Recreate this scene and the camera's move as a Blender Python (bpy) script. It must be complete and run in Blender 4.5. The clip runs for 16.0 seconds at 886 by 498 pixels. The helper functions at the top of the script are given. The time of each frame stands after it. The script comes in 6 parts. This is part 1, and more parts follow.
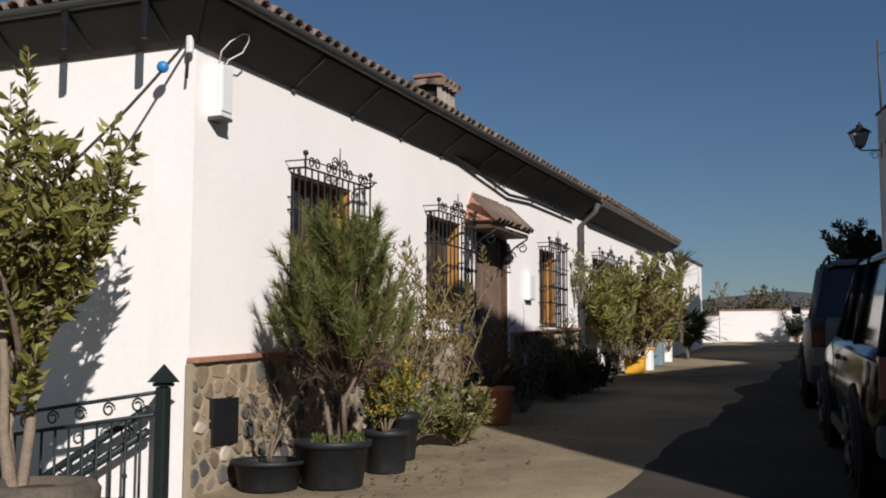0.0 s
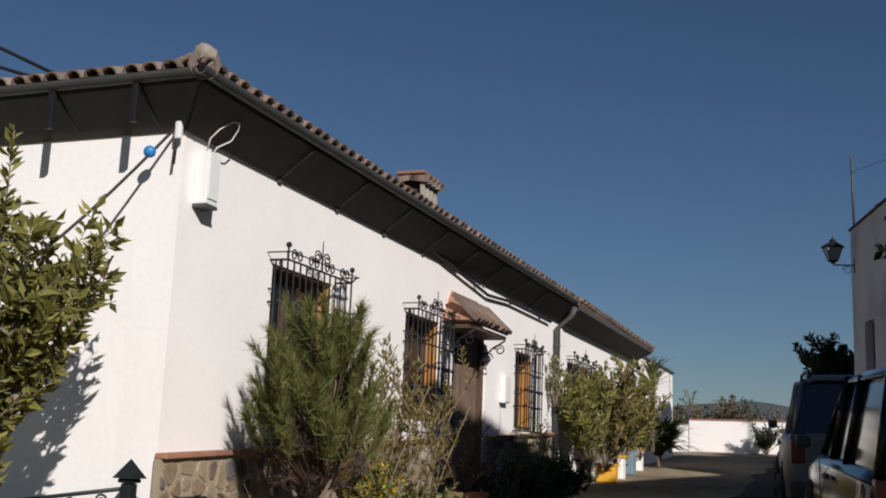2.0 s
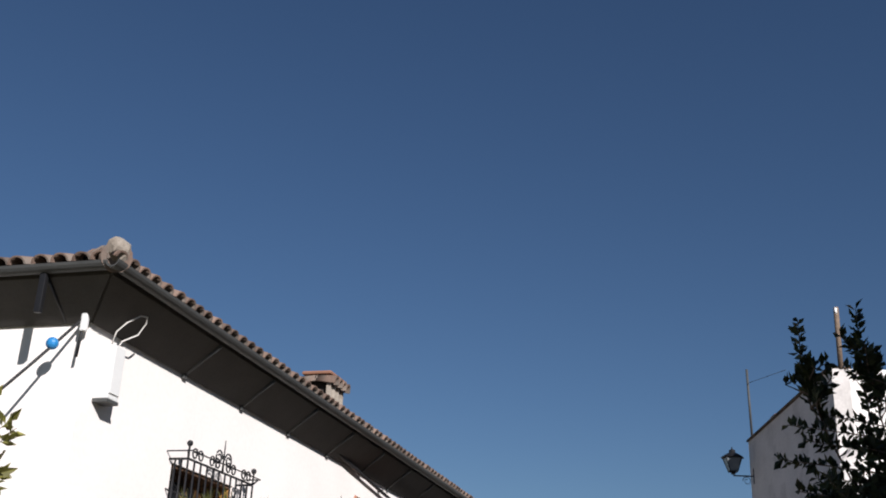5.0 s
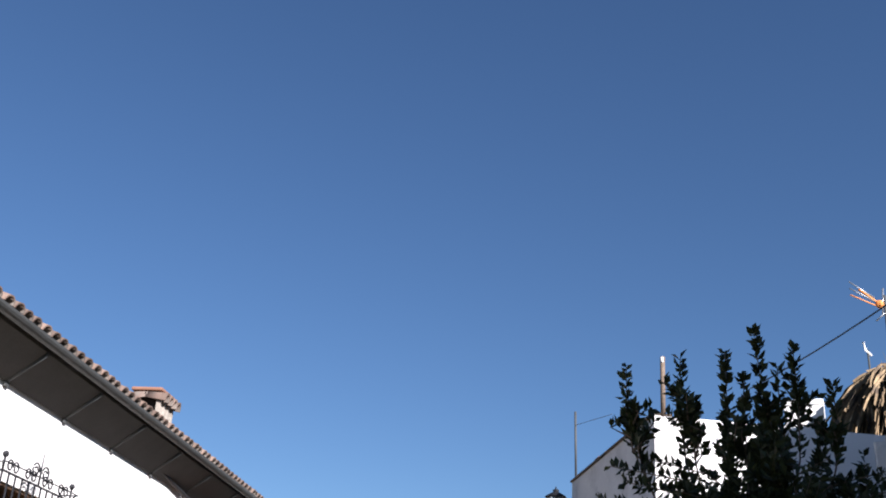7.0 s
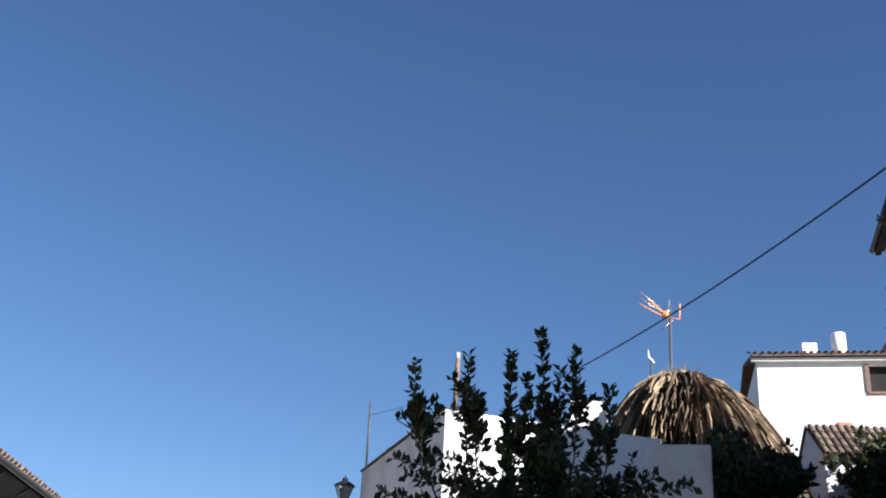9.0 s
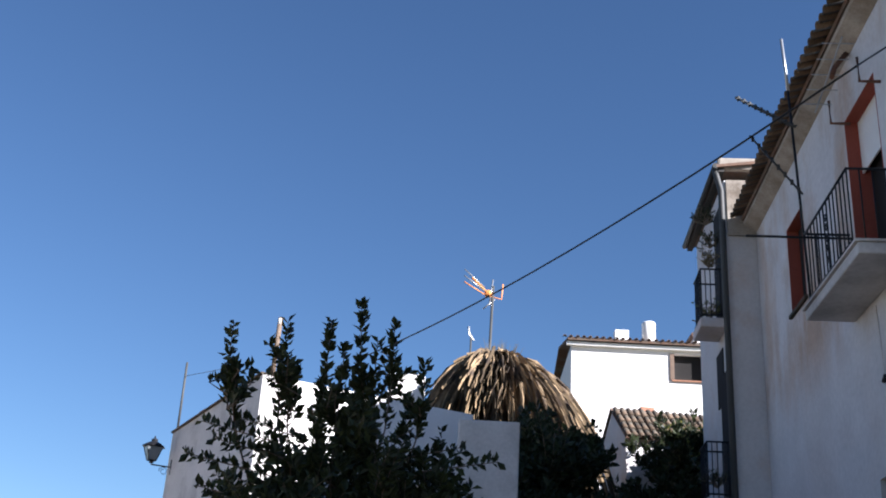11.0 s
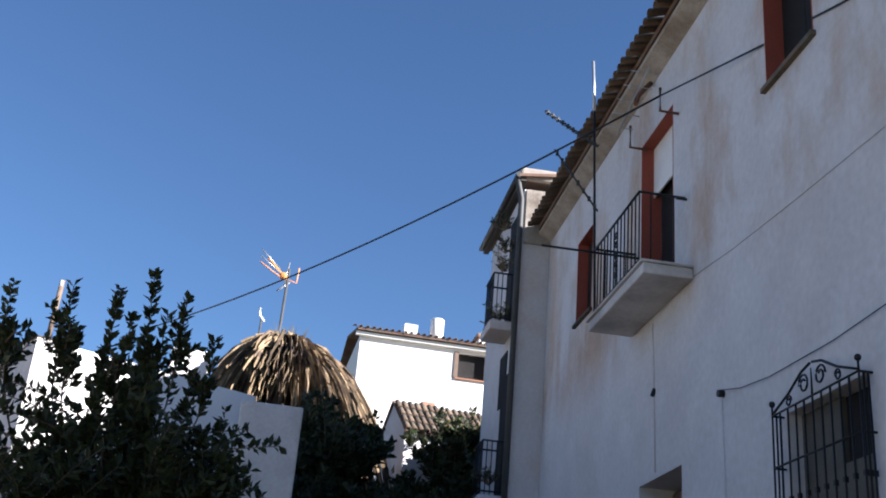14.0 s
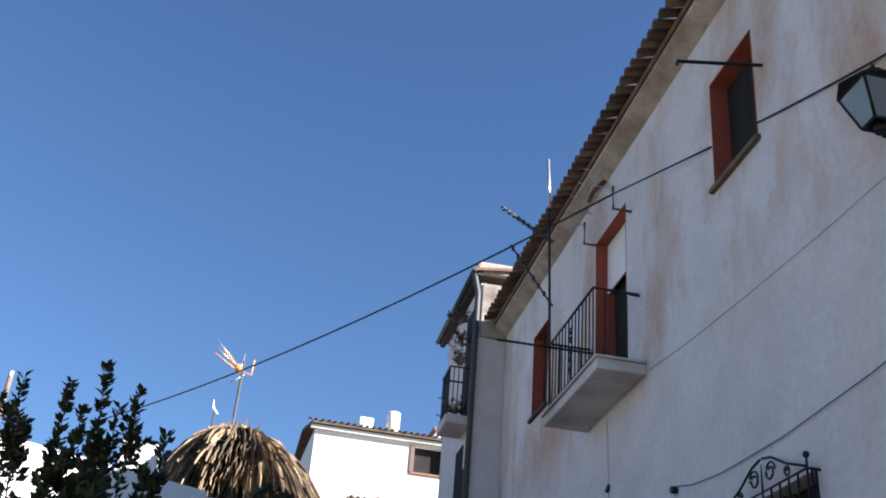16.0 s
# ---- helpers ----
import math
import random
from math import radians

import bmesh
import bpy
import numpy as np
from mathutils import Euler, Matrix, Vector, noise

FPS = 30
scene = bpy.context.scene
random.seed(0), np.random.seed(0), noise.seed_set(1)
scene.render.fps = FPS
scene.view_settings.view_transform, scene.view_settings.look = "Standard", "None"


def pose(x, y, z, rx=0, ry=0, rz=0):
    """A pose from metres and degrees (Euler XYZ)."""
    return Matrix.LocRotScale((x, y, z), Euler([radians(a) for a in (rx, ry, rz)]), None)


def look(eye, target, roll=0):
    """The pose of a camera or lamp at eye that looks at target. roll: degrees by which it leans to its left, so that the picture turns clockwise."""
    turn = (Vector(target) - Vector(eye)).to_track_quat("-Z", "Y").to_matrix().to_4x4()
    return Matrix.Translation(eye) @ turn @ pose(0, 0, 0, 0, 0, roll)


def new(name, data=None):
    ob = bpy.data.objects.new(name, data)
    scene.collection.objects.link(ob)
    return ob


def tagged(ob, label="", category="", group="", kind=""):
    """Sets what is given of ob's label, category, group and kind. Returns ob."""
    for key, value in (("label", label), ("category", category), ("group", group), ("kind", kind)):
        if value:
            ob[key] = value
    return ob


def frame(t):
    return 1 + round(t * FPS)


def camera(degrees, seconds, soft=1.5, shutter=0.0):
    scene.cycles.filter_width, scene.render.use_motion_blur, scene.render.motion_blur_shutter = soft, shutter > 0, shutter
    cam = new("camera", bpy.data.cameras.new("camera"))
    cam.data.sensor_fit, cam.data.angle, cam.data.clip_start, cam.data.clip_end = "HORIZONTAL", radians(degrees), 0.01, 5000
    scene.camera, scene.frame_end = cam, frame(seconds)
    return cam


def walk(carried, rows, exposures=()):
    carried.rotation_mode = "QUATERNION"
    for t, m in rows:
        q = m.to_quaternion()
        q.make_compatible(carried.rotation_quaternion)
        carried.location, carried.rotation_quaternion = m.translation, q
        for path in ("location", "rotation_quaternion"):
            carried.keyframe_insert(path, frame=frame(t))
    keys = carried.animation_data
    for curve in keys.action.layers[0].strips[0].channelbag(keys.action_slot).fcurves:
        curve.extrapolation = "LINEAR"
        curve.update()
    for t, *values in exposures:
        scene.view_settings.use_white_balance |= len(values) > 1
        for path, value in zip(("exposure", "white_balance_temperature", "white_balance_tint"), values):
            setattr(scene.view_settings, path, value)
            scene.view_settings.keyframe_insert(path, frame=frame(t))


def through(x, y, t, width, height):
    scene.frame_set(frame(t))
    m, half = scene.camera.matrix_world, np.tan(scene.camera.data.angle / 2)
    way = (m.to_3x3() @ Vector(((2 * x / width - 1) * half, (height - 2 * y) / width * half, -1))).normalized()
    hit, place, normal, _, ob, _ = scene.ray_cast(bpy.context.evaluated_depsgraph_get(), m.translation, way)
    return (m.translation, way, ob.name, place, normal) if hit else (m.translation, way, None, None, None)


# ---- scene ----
cam = camera(45.28, 16.0, soft=1.9)
PATH = [
    (0.0, (0.107, -0.074, 1.383), (-3.656, 9.141, 2.351), 0.13),
    (0.5, (0.076, -0.055, 1.388), (-3.600, 9.176, 2.517), 0.51),
    (1.0, (0.021, -0.023, 1.406), (-3.638, 9.182, 2.773), 0.91),
    (1.5, (-0.075, 0.046, 1.434), (-3.622, 9.259, 3.029), 1.68),
    (2.0, (-0.082, 0.042, 1.427), (-3.538, 9.237, 3.298), 2.29),
    (2.5, (-0.080, 0.022, 1.424), (-3.495, 9.166, 3.597), 2.75),
    (3.0, (-0.087, 0.009, 1.416), (-3.392, 9.109, 3.922), 2.73),
    (3.5, (-0.094, -0.005, 1.408), (-3.394, 9.014, 4.195), 2.65),
    (4.0, (-0.100, -0.003, 1.401), (-3.090, 9.003, 4.554), 2.75),
    (6.5, (-0.111, -0.009, 1.376), (-1.774, 8.968, 5.454), 2.55),
    (7.0, (-0.108, -0.053, 1.359), (-1.192, 9.020, 5.421), 3.41),
    (7.5, (-0.110, -0.065, 1.340), (-0.748, 9.052, 5.398), 4.20),
    (8.0, (-0.074, -0.066, 1.348), (-0.197, 9.086, 5.377), 4.04),
    (8.5, (-0.036, -0.029, 1.372), (0.284, 9.102, 5.436), 3.28),
    (9.0, (0.006, -0.014, 1.391), (0.682, 9.102, 5.447), 3.30),
    (9.5, (0.045, -0.009, 1.397), (1.128, 9.065, 5.457), 3.49),
    (10.0, (0.080, -0.035, 1.393), (1.627, 8.981, 5.433), 3.62),
    (12.5, (0.008, -0.005, 1.395), (3.233, 8.735, 5.028), 4.13),
    (13.0, (0.003, 0.012, 1.397), (3.584, 8.605, 5.048), 4.42),
    (13.5, (0.006, 0.001, 1.393), (3.717, 8.494, 5.149), 4.49),
    (14.0, (0.007, -0.021, 1.392), (4.040, 8.249, 5.307), 5.06),
    (14.5, (0.013, -0.046, 1.387), (4.082, 8.114, 5.492), 5.06),
    (15.0, (0.009, -0.057, 1.390), (4.261, 7.955, 5.601), 5.38),
    (15.5, (0.001, -0.077, 1.386), (4.257, 7.799, 5.843), 4.84),
    (16.0, (-0.018, -0.110, 1.378), (4.124, 7.672, 6.100), 4.74),
]
walk(cam, [(t, look(eye, target, roll)) for t, eye, target, roll in PATH],
     exposures=[(0.0, 0.20, 5920, 12), (2.5, 0.08, 5900, 12), (4.0, 0.16, 5900, 12), (6.5, 1.28, 5630, 14), (8.0, 1.52, 5600, 14), (10.0, 1.66, 5580, 14), (12.5, 1.90, 5590, 14), (14.0, 1.97, 5620, 14), (16.0, 2.1, 5700, 14)])

# ---- sky and sun ----
SUN_AZ, SUN_EL = 138.0, 27.0          # degrees from +y towards +x; elevation
world = bpy.data.worlds.new("sky")
scene.world = world
world.use_nodes = True
wn = world.node_tree.nodes
sky = wn.new("ShaderNodeTexSky")
sky.sky_type = 'NISHITA'
sky.sun_disc = False
sky.sun_elevation = radians(SUN_EL)
sky.sun_rotation = radians(SUN_AZ)
sky.altitude = 500
sky.air_density, sky.dust_density, sky.ozone_density = 1.15, 0.0, 4.5
wn["Background"].inputs["Strength"].default_value = 0.034
world.node_tree.links.new(sky.outputs[0], wn["Background"].inputs["Color"])
sun_to = Vector((math.sin(radians(SUN_AZ)) * math.cos(radians(SUN_EL)),
                 math.cos(radians(SUN_AZ)) * math.cos(radians(SUN_EL)), math.sin(radians(SUN_EL))))
sun = new("sun", bpy.data.lights.new("sun", 'SUN'))
sun.data.energy, sun.data.angle, sun.data.color = 5.0, radians(0.53), (1.0, 0.91, 0.8)
sun.matrix_world = look(sun_to * 50, (0, 0, 0))


# ---- materials ----
def mat(name, base, rough=0.8, metal=0.0, var=0.15, scale=6.0, fine=60.0, bump=0.15, other=None, mix=(0.45, 0.65),
        per_object=0.0, spec=0.35, island=0.0, dist=0.01):
    """A procedural surface: two scales of colour variation, fine relief, an optional second colour in patches."""
    m = bpy.data.materials.new(name)
    m.use_nodes = True
    nt = m.node_tree
    N, L = nt.nodes, nt.links
    b = N["Principled BSDF"]
    b.inputs["Roughness"].default_value = rough
    b.inputs["Metallic"].default_value = metal
    b.inputs["Specular IOR Level"].default_value = spec
    tc = N.new("ShaderNodeTexCoord")
    n1 = N.new("ShaderNodeTexNoise")
    n1.inputs["Scale"].default_value = scale
    n1.inputs["Detail"].default_value = 5
    n2 = N.new("ShaderNodeTexNoise")
    n2.inputs["Scale"].default_value = fine
    n2.inputs["Detail"].default_value = 4
    L.new(tc.outputs["Object"], n1.inputs["Vector"])
    L.new(tc.outputs["Object"], n2.inputs["Vector"])
    mr = N.new("ShaderNodeMapRange")
    mr.inputs[3].default_value, mr.inputs[4].default_value = 1 - var, 1 + var
    add = N.new("ShaderNodeMath")
    add.operation = 'ADD'
    half = N.new("ShaderNodeMath")
    half.operation = 'MULTIPLY'
    half.inputs[1].default_value = 0.5
    L.new(n1.outputs["Fac"], add.inputs[0])
    L.new(n2.outputs["Fac"], add.inputs[1])
    L.new(add.outputs[0], half.inputs[0])
    L.new(half.outputs[0], mr.inputs[0])
    mr.inputs[1].default_value, mr.inputs[2].default_value = 0.3, 0.7
    col = N.new("ShaderNodeMix")
    col.data_type = 'RGBA'
    col.inputs[6].default_value = (*base, 1)
    col.inputs[7].default_value = (*(other or base), 1)
    if other:
        n3 = N.new("ShaderNodeTexNoise")
        n3.inputs["Scale"].default_value = scale * 0.37
        n3.inputs["Detail"].default_value = 7
        n3.inputs["Roughness"].default_value = 0.65
        L.new(tc.outputs["Object"], n3.inputs["Vector"])
        r3 = N.new("ShaderNodeMapRange")
        r3.inputs[1].default_value, r3.inputs[2].default_value = mix
        L.new(n3.outputs["Fac"], r3.inputs[0])
        L.new(r3.outputs[0], col.inputs[0])
    else:
        col.inputs[0].default_value = 0
    mul = N.new("ShaderNodeMix")
    mul.data_type = 'RGBA'
    mul.blend_type = 'MULTIPLY'
    mul.inputs[0].default_value = 1
    L.new(col.outputs[2], mul.inputs[6])
    L.new(mr.outputs[0], mul.inputs[7])
    out = mul.outputs[2]
    if per_object or island:
        rnd = N.new("ShaderNodeObjectInfo") if per_object else N.new("ShaderNodeNewGeometry")
        k = per_object or island
        r4 = N.new("ShaderNodeMapRange")
        r4.inputs[3].default_value, r4.inputs[4].default_value = 1 - k, 1 + k
        L.new(rnd.outputs["Random" if per_object else "Random Per Island"], r4.inputs[0])
        m2 = N.new("ShaderNodeMix")
        m2.data_type = 'RGBA'
        m2.blend_type = 'MULTIPLY'
        m2.inputs[0].default_value = 1
        L.new(out, m2.inputs[6])
        L.new(r4.outputs[0], m2.inputs[7])
        out = m2.outputs[2]
    L.new(out, b.inputs["Base Color"])
    if bump:
        bp = N.new("ShaderNodeBump")
        bp.inputs["Strength"].default_value = bump
        bp.inputs["Distance"].default_value = dist
        L.new(half.outputs[0], bp.inputs["Height"])
        L.new(bp.outputs[0], b.inputs["Normal"])
    return m


def leaf_mat(name, base, k=0.35, rough=0.45, through=0.35):
    m = mat(name, base, rough=rough, var=0.2, scale=3, fine=25, bump=0, island=k, spec=0.4)
    N, L = m.node_tree.nodes, m.node_tree.links
    b = N["Principled BSDF"]
    tr = N.new("ShaderNodeBsdfTranslucent")
    L.new(b.inputs["Base Color"].links[0].from_socket, tr.inputs["Color"])
    mx = N.new("ShaderNodeMixShader")
    mx.inputs[0].default_value = through
    L.new(b.outputs[0], mx.inputs[1])
    L.new(tr.outputs[0], mx.inputs[2])
    L.new(mx.outputs[0], N["Material Output"].inputs["Surface"])
    return m


M_LIME = mat("limewash", (0.80, 0.76, 0.72), 0.9, var=0.05, scale=1.3, fine=22, bump=0.25, dist=0.012, other=(0.76, 0.715, 0.67), mix=(0.45, 0.8))
M_OLDLIME = mat("old_limewash", (0.58, 0.56, 0.555), 0.92, var=0.10, scale=1.5, fine=18, bump=0.4, dist=0.015, other=(0.50, 0.39, 0.315), mix=(0.5, 0.69))
M_STAINED = mat("stained_limewash", (0.60, 0.585, 0.58), 0.92, var=0.13, scale=1.7, fine=14, bump=0.4, dist=0.015, other=(0.45, 0.335, 0.25), mix=(0.46, 0.62))
# the stains keep to the upper storey, above the newer coat of limewash
sn, sl = M_STAINED.node_tree.nodes, M_STAINED.node_tree.links
s_mix = [n for n in sn if n.type == 'MIX' and n.blend_type == 'MIX'][0]
s_src = s_mix.inputs[0].links[0].from_socket
s_map = sn.new("ShaderNodeMapping")
s_map.inputs["Scale"].default_value = (1.0, 1.0, 0.45)
s_noise = s_src.node.inputs[0].links[0].from_node
sl.new(s_noise.inputs["Vector"].links[0].from_socket, s_map.inputs[0])
sl.new(s_map.outputs[0], s_noise.inputs["Vector"])
s_tc, s_xyz, s_rng, s_mul = sn.new("ShaderNodeTexCoord"), sn.new("ShaderNodeSeparateXYZ"), sn.new("ShaderNodeMapRange"), sn.new("ShaderNodeMath")
s_mul.operation = 'MULTIPLY'
s_rng.inputs[1].default_value, s_rng.inputs[2].default_value, s_rng.inputs[3].default_value = 5.1, 5.9, 0.12
sl.new(s_tc.outputs["Object"], s_xyz.inputs[0])
sl.new(s_xyz.outputs[2], s_rng.inputs[0])
sl.new(s_src, s_mul.inputs[0])
sl.new(s_rng.outputs[0], s_mul.inputs[1])
sl.new(s_mul.outputs[0], s_mix.inputs[0])
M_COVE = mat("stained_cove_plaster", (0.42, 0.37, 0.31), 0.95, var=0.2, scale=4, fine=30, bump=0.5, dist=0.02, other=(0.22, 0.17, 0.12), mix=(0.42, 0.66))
M_SLAT = mat("grey_shutter_paint", (0.10, 0.092, 0.075), 0.7, var=0.2, scale=7, fine=60, bump=0.2)
M_GREYWALL = mat("weathered_shade_render", (0.60, 0.57, 0.54), 0.95, var=0.14, scale=1.6, fine=20, bump=0.4, dist=0.015, other=(0.30, 0.28, 0.26), mix=(0.5, 0.75))
M_MORTAR = mat("mortar", (0.30, 0.245, 0.165), 0.95, var=0.15, scale=8, fine=90, bump=0.5)
M_STONE = mat("field_stone", (0.25, 0.185, 0.115), 0.85, var=0.28, scale=9, fine=70, bump=0.5, per_object=0.35, other=(0.16, 0.13, 0.095), mix=(0.42, 0.58))
M_STONEDARK = mat("dark_field_stone", (0.085, 0.078, 0.068), 0.8, var=0.3, scale=9, fine=70, bump=0.5, per_object=0.4)
M_STONEPALE = mat("pale_quartz_stone", (0.38, 0.33, 0.26), 0.75, var=0.2, scale=12, fine=70, bump=0.4, per_object=0.15)
M_CEMENT = mat("weathered_cement", (0.34, 0.30, 0.25), 0.95, var=0.25, scale=4, fine=40, bump=0.5, other=(0.16, 0.13, 0.10), mix=(0.42, 0.62), dist=0.02)
M_CLAYDARK = mat("weathered_planter_stone", (0.10, 0.08, 0.06), 0.95, var=0.3, scale=8, fine=70, bump=0.6, other=(0.05, 0.05, 0.04), mix=(0.45, 0.6))
M_PALEBARK = mat("citrus_bark", (0.20, 0.155, 0.11), 0.9, var=0.3, scale=16, fine=80, bump=0.6, dist=0.015)
M_TILE = mat("terracotta_tile", (0.155, 0.105, 0.08), 0.9, var=0.25, scale=8, fine=60, bump=0.4, per_object=0.35, other=(0.15, 0.13, 0.11), mix=(0.45, 0.65))
M_TILEJ = mat("terracotta_roof", (0.19, 0.115, 0.08), 0.9, var=0.25, scale=5, fine=50, bump=0.4, island=0.35, other=(0.20, 0.17, 0.135), mix=(0.45, 0.65))
M_OLDTILE = mat("weathered_tile", (0.15, 0.10, 0.065), 0.95, var=0.35, scale=8, fine=60, bump=0.5, per_object=0.4, other=(0.085, 0.078, 0.06), mix=(0.4, 0.6))
M_BRICK = mat("clay_coping", (0.29, 0.145, 0.09), 0.85, var=0.2, scale=10, fine=70, bump=0.3, per_object=0.2)
M_SOFFIT = mat("dark_soffit", (0.06, 0.055, 0.05), 0.85, var=0.2, scale=5, fine=60, bump=0.2)
M_GUTTER = mat("gutter_metal", (0.055, 0.056, 0.054), 0.6, metal=0.0, var=0.2, scale=6, fine=50, bump=0.1)
M_IRON = mat("wrought_iron", (0.018, 0.018, 0.02), 0.5, metal=0.4, var=0.3, scale=10, fine=90, bump=0.2)
M_GREENIRON = mat("dark_green_iron", (0.014, 0.02, 0.02), 0.5, metal=0.2, var=0.2, scale=10, fine=80, bump=0.1)
M_DARKWOOD = mat("dark_wood", (0.085, 0.05, 0.03), 0.6, var=0.35, scale=7, fine=60, bump=0.3)
M_DOOR = mat("door_wood", (0.15, 0.10, 0.07), 0.65, var=0.3, scale=7, fine=60, bump=0.3, per_object=0.15)
M_ORANGEWOOD = mat("varnished_wood", (0.42, 0.20, 0.05), 0.4, var=0.25, scale=9, fine=70, bump=0.15)
M_RED = mat("red_oxide_paint", (0.30, 0.075, 0.05), 0.8, var=0.15, scale=5, fine=50, bump=0.2)
M_CONCRETE = mat("street_concrete", (0.32, 0.255, 0.155), 0.95, var=0.3, scale=0.9, fine=30, bump=0.45, other=(0.15, 0.115, 0.07), mix=(0.4, 0.65), dist=0.02)
M_SHADELANE = mat("shade_lane", (0.045, 0.038, 0.030), 0.95, var=0.3, scale=1.2, fine=45, bump=0.4, other=(0.062, 0.052, 0.038), mix=(0.45, 0.65), spec=0.2)
M_EARTH = mat("earth", (0.17, 0.14, 0.09), 0.95, var=0.3, scale=0.6, fine=9, bump=0.5, other=(0.09, 0.10, 0.05), mix=(0.4, 0.6), dist=0.05)
M_SOIL = mat("potting_soil", (0.05, 0.035, 0.025), 0.95, var=0.3, scale=15, fine=90, bump=0.6)
M_BLACKPOT = mat("black_plastic", (0.014, 0.015, 0.017), 0.55, var=0.3, scale=9, fine=60, bump=0.1, other=(0.045, 0.04, 0.033), mix=(0.58, 0.8))
M_CLAYPOT = mat("clay_pot", (0.42, 0.17, 0.09), 0.85, var=0.15, scale=9, fine=60, bump=0.2)
M_BARK = mat("bark", (0.17, 0.125, 0.09), 0.95, var=0.35, scale=14, fine=70, bump=0.8, dist=0.02)
M_TWIG = mat("dry_twig", (0.20, 0.15, 0.10), 0.9, var=0.3, scale=12, fine=60, bump=0.3)
M_YELLOW = mat("yellow_paint", (0.68, 0.36, 0.03), 0.6, var=0.15, scale=8, fine=50, bump=0.15)
M_WHITEPAINT = mat("white_paint", (0.78, 0.76, 0.72), 0.6, var=0.06, scale=6, fine=50, bump=0.1)
M_BLUEPAINT = mat("blue_grey_paint", (0.16, 0.22, 0.25), 0.6, var=0.15, scale=6, fine=50, bump=0.1)
M_PLASTICW = mat("white_plastic", (0.68, 0.68, 0.66), 0.45, var=0.04, scale=6, fine=50, bump=0.05)
M_CABLE = mat("black_cable", (0.015, 0.015, 0.016), 0.6, var=0.2, scale=20, fine=90, bump=0)
M_CABLEW = mat("white_cable", (0.6, 0.58, 0.54), 0.6, var=0.1, scale=20, fine=90, bump=0)
M_BLUEBALL = mat("blue_plastic", (0.03, 0.19, 0.45), 0.4, var=0.1, scale=9, fine=50, bump=0)
M_STEEL = mat("galvanised_steel", (0.42, 0.43, 0.44), 0.4, metal=0.8, var=0.15, scale=12, fine=60, bump=0.1)
M_RUST = mat("rusty_pipe", (0.16, 0.075, 0.045), 0.85, var=0.3, scale=10, fine=70, bump=0.3)
M_ORANGEPL = mat("orange_plastic", (0.62, 0.24, 0.06), 0.5, var=0.1, scale=12, fine=60, bump=0)
M_THATCH = mat("dry_frond", (0.185, 0.13, 0.072), 0.95, var=0.4, scale=6, fine=60, bump=0.4, island=0.8, other=(0.07, 0.05, 0.035), mix=(0.5, 0.62))
M_GLASSDARK = mat("window_glass", (0.015, 0.017, 0.02), 0.08, var=0.1, scale=3, fine=20, bump=0, spec=0.6)
# Darkness of unlit rooms and openings is put into this colour.
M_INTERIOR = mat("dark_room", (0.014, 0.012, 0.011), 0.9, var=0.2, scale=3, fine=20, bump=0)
M_CARDARK = mat("dark_car_paint", (0.006, 0.0065, 0.008), 0.12, metal=0.0, var=0.08, scale=3, fine=40, bump=0, spec=0.28)
M_CARSILVER = mat("silver_car_paint", (0.17, 0.17, 0.17), 0.35, metal=0.2, var=0.05, scale=3, fine=40, bump=0, spec=0.6)
M_TYRE = mat("tyre_rubber", (0.010, 0.010, 0.010), 0.85, var=0.2, scale=12, fine=60, bump=0.2)
M_RIM = mat("alloy_rim", (0.09, 0.09, 0.092), 0.5, metal=0.5, var=0.1, scale=12, fine=60, bump=0)
M_TAIL = mat("red_lens", (0.13, 0.01, 0.01), 0.2, var=0.1, scale=12, fine=60, bump=0, spec=0.6)
M_LENS = mat("clear_lens", (0.5, 0.5, 0.5), 0.15, var=0.1, scale=12, fine=60, bump=0, spec=0.7)
M_FROST = mat("lantern_glass", (0.16, 0.18, 0.19), 0.25, var=0.1, scale=6, fine=40, bump=0, spec=0.6)
M_CITRUS = leaf_mat("citrus_leaf", (0.19, 0.18, 0.045), 0.55)
# Citrus leaf for the shaded tree, a darker copy of the sunlit one.
M_DARKLEAF = leaf_mat("shaded_citrus_leaf", (0.042, 0.05, 0.018), 0.5)
M_PINE = leaf_mat("pine_needle", (0.125, 0.135, 0.035), 0.5, rough=0.6, through=0.25)
M_DEADNEEDLE = leaf_mat("dead_needle", (0.06, 0.04, 0.028), 0.5, rough=0.8, through=0.1)
M_SCRUB = leaf_mat("scrub_leaf", (0.075, 0.07, 0.035), 0.5)
M_STRAWLEAF = leaf_mat("straw_green_leaf", (0.185, 0.15, 0.045), 0.5)
M_OLIVE = leaf_mat("grey_green_leaf", (0.185, 0.175, 0.06), 0.45)
M_SHRUB = leaf_mat("shrub_leaf", (0.11, 0.13, 0.035), 0.5)
M_PALE = leaf_mat("pale_leaf", (0.20, 0.21, 0.09), 0.4)
# Near-black leaf, darkened for bushes in the shaded street and garden.
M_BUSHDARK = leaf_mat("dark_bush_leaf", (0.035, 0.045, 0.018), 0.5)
M_FLOWER = leaf_mat("yellow_flower", (0.50, 0.33, 0.02), 0.35)
M_DRYPLANT = leaf_mat("dry_leaf", (0.20, 0.16, 0.08), 0.45)
# Distance haze is put into both colours, bluish and paler farther off.
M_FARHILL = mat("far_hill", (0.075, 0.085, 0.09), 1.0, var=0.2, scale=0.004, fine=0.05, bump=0)
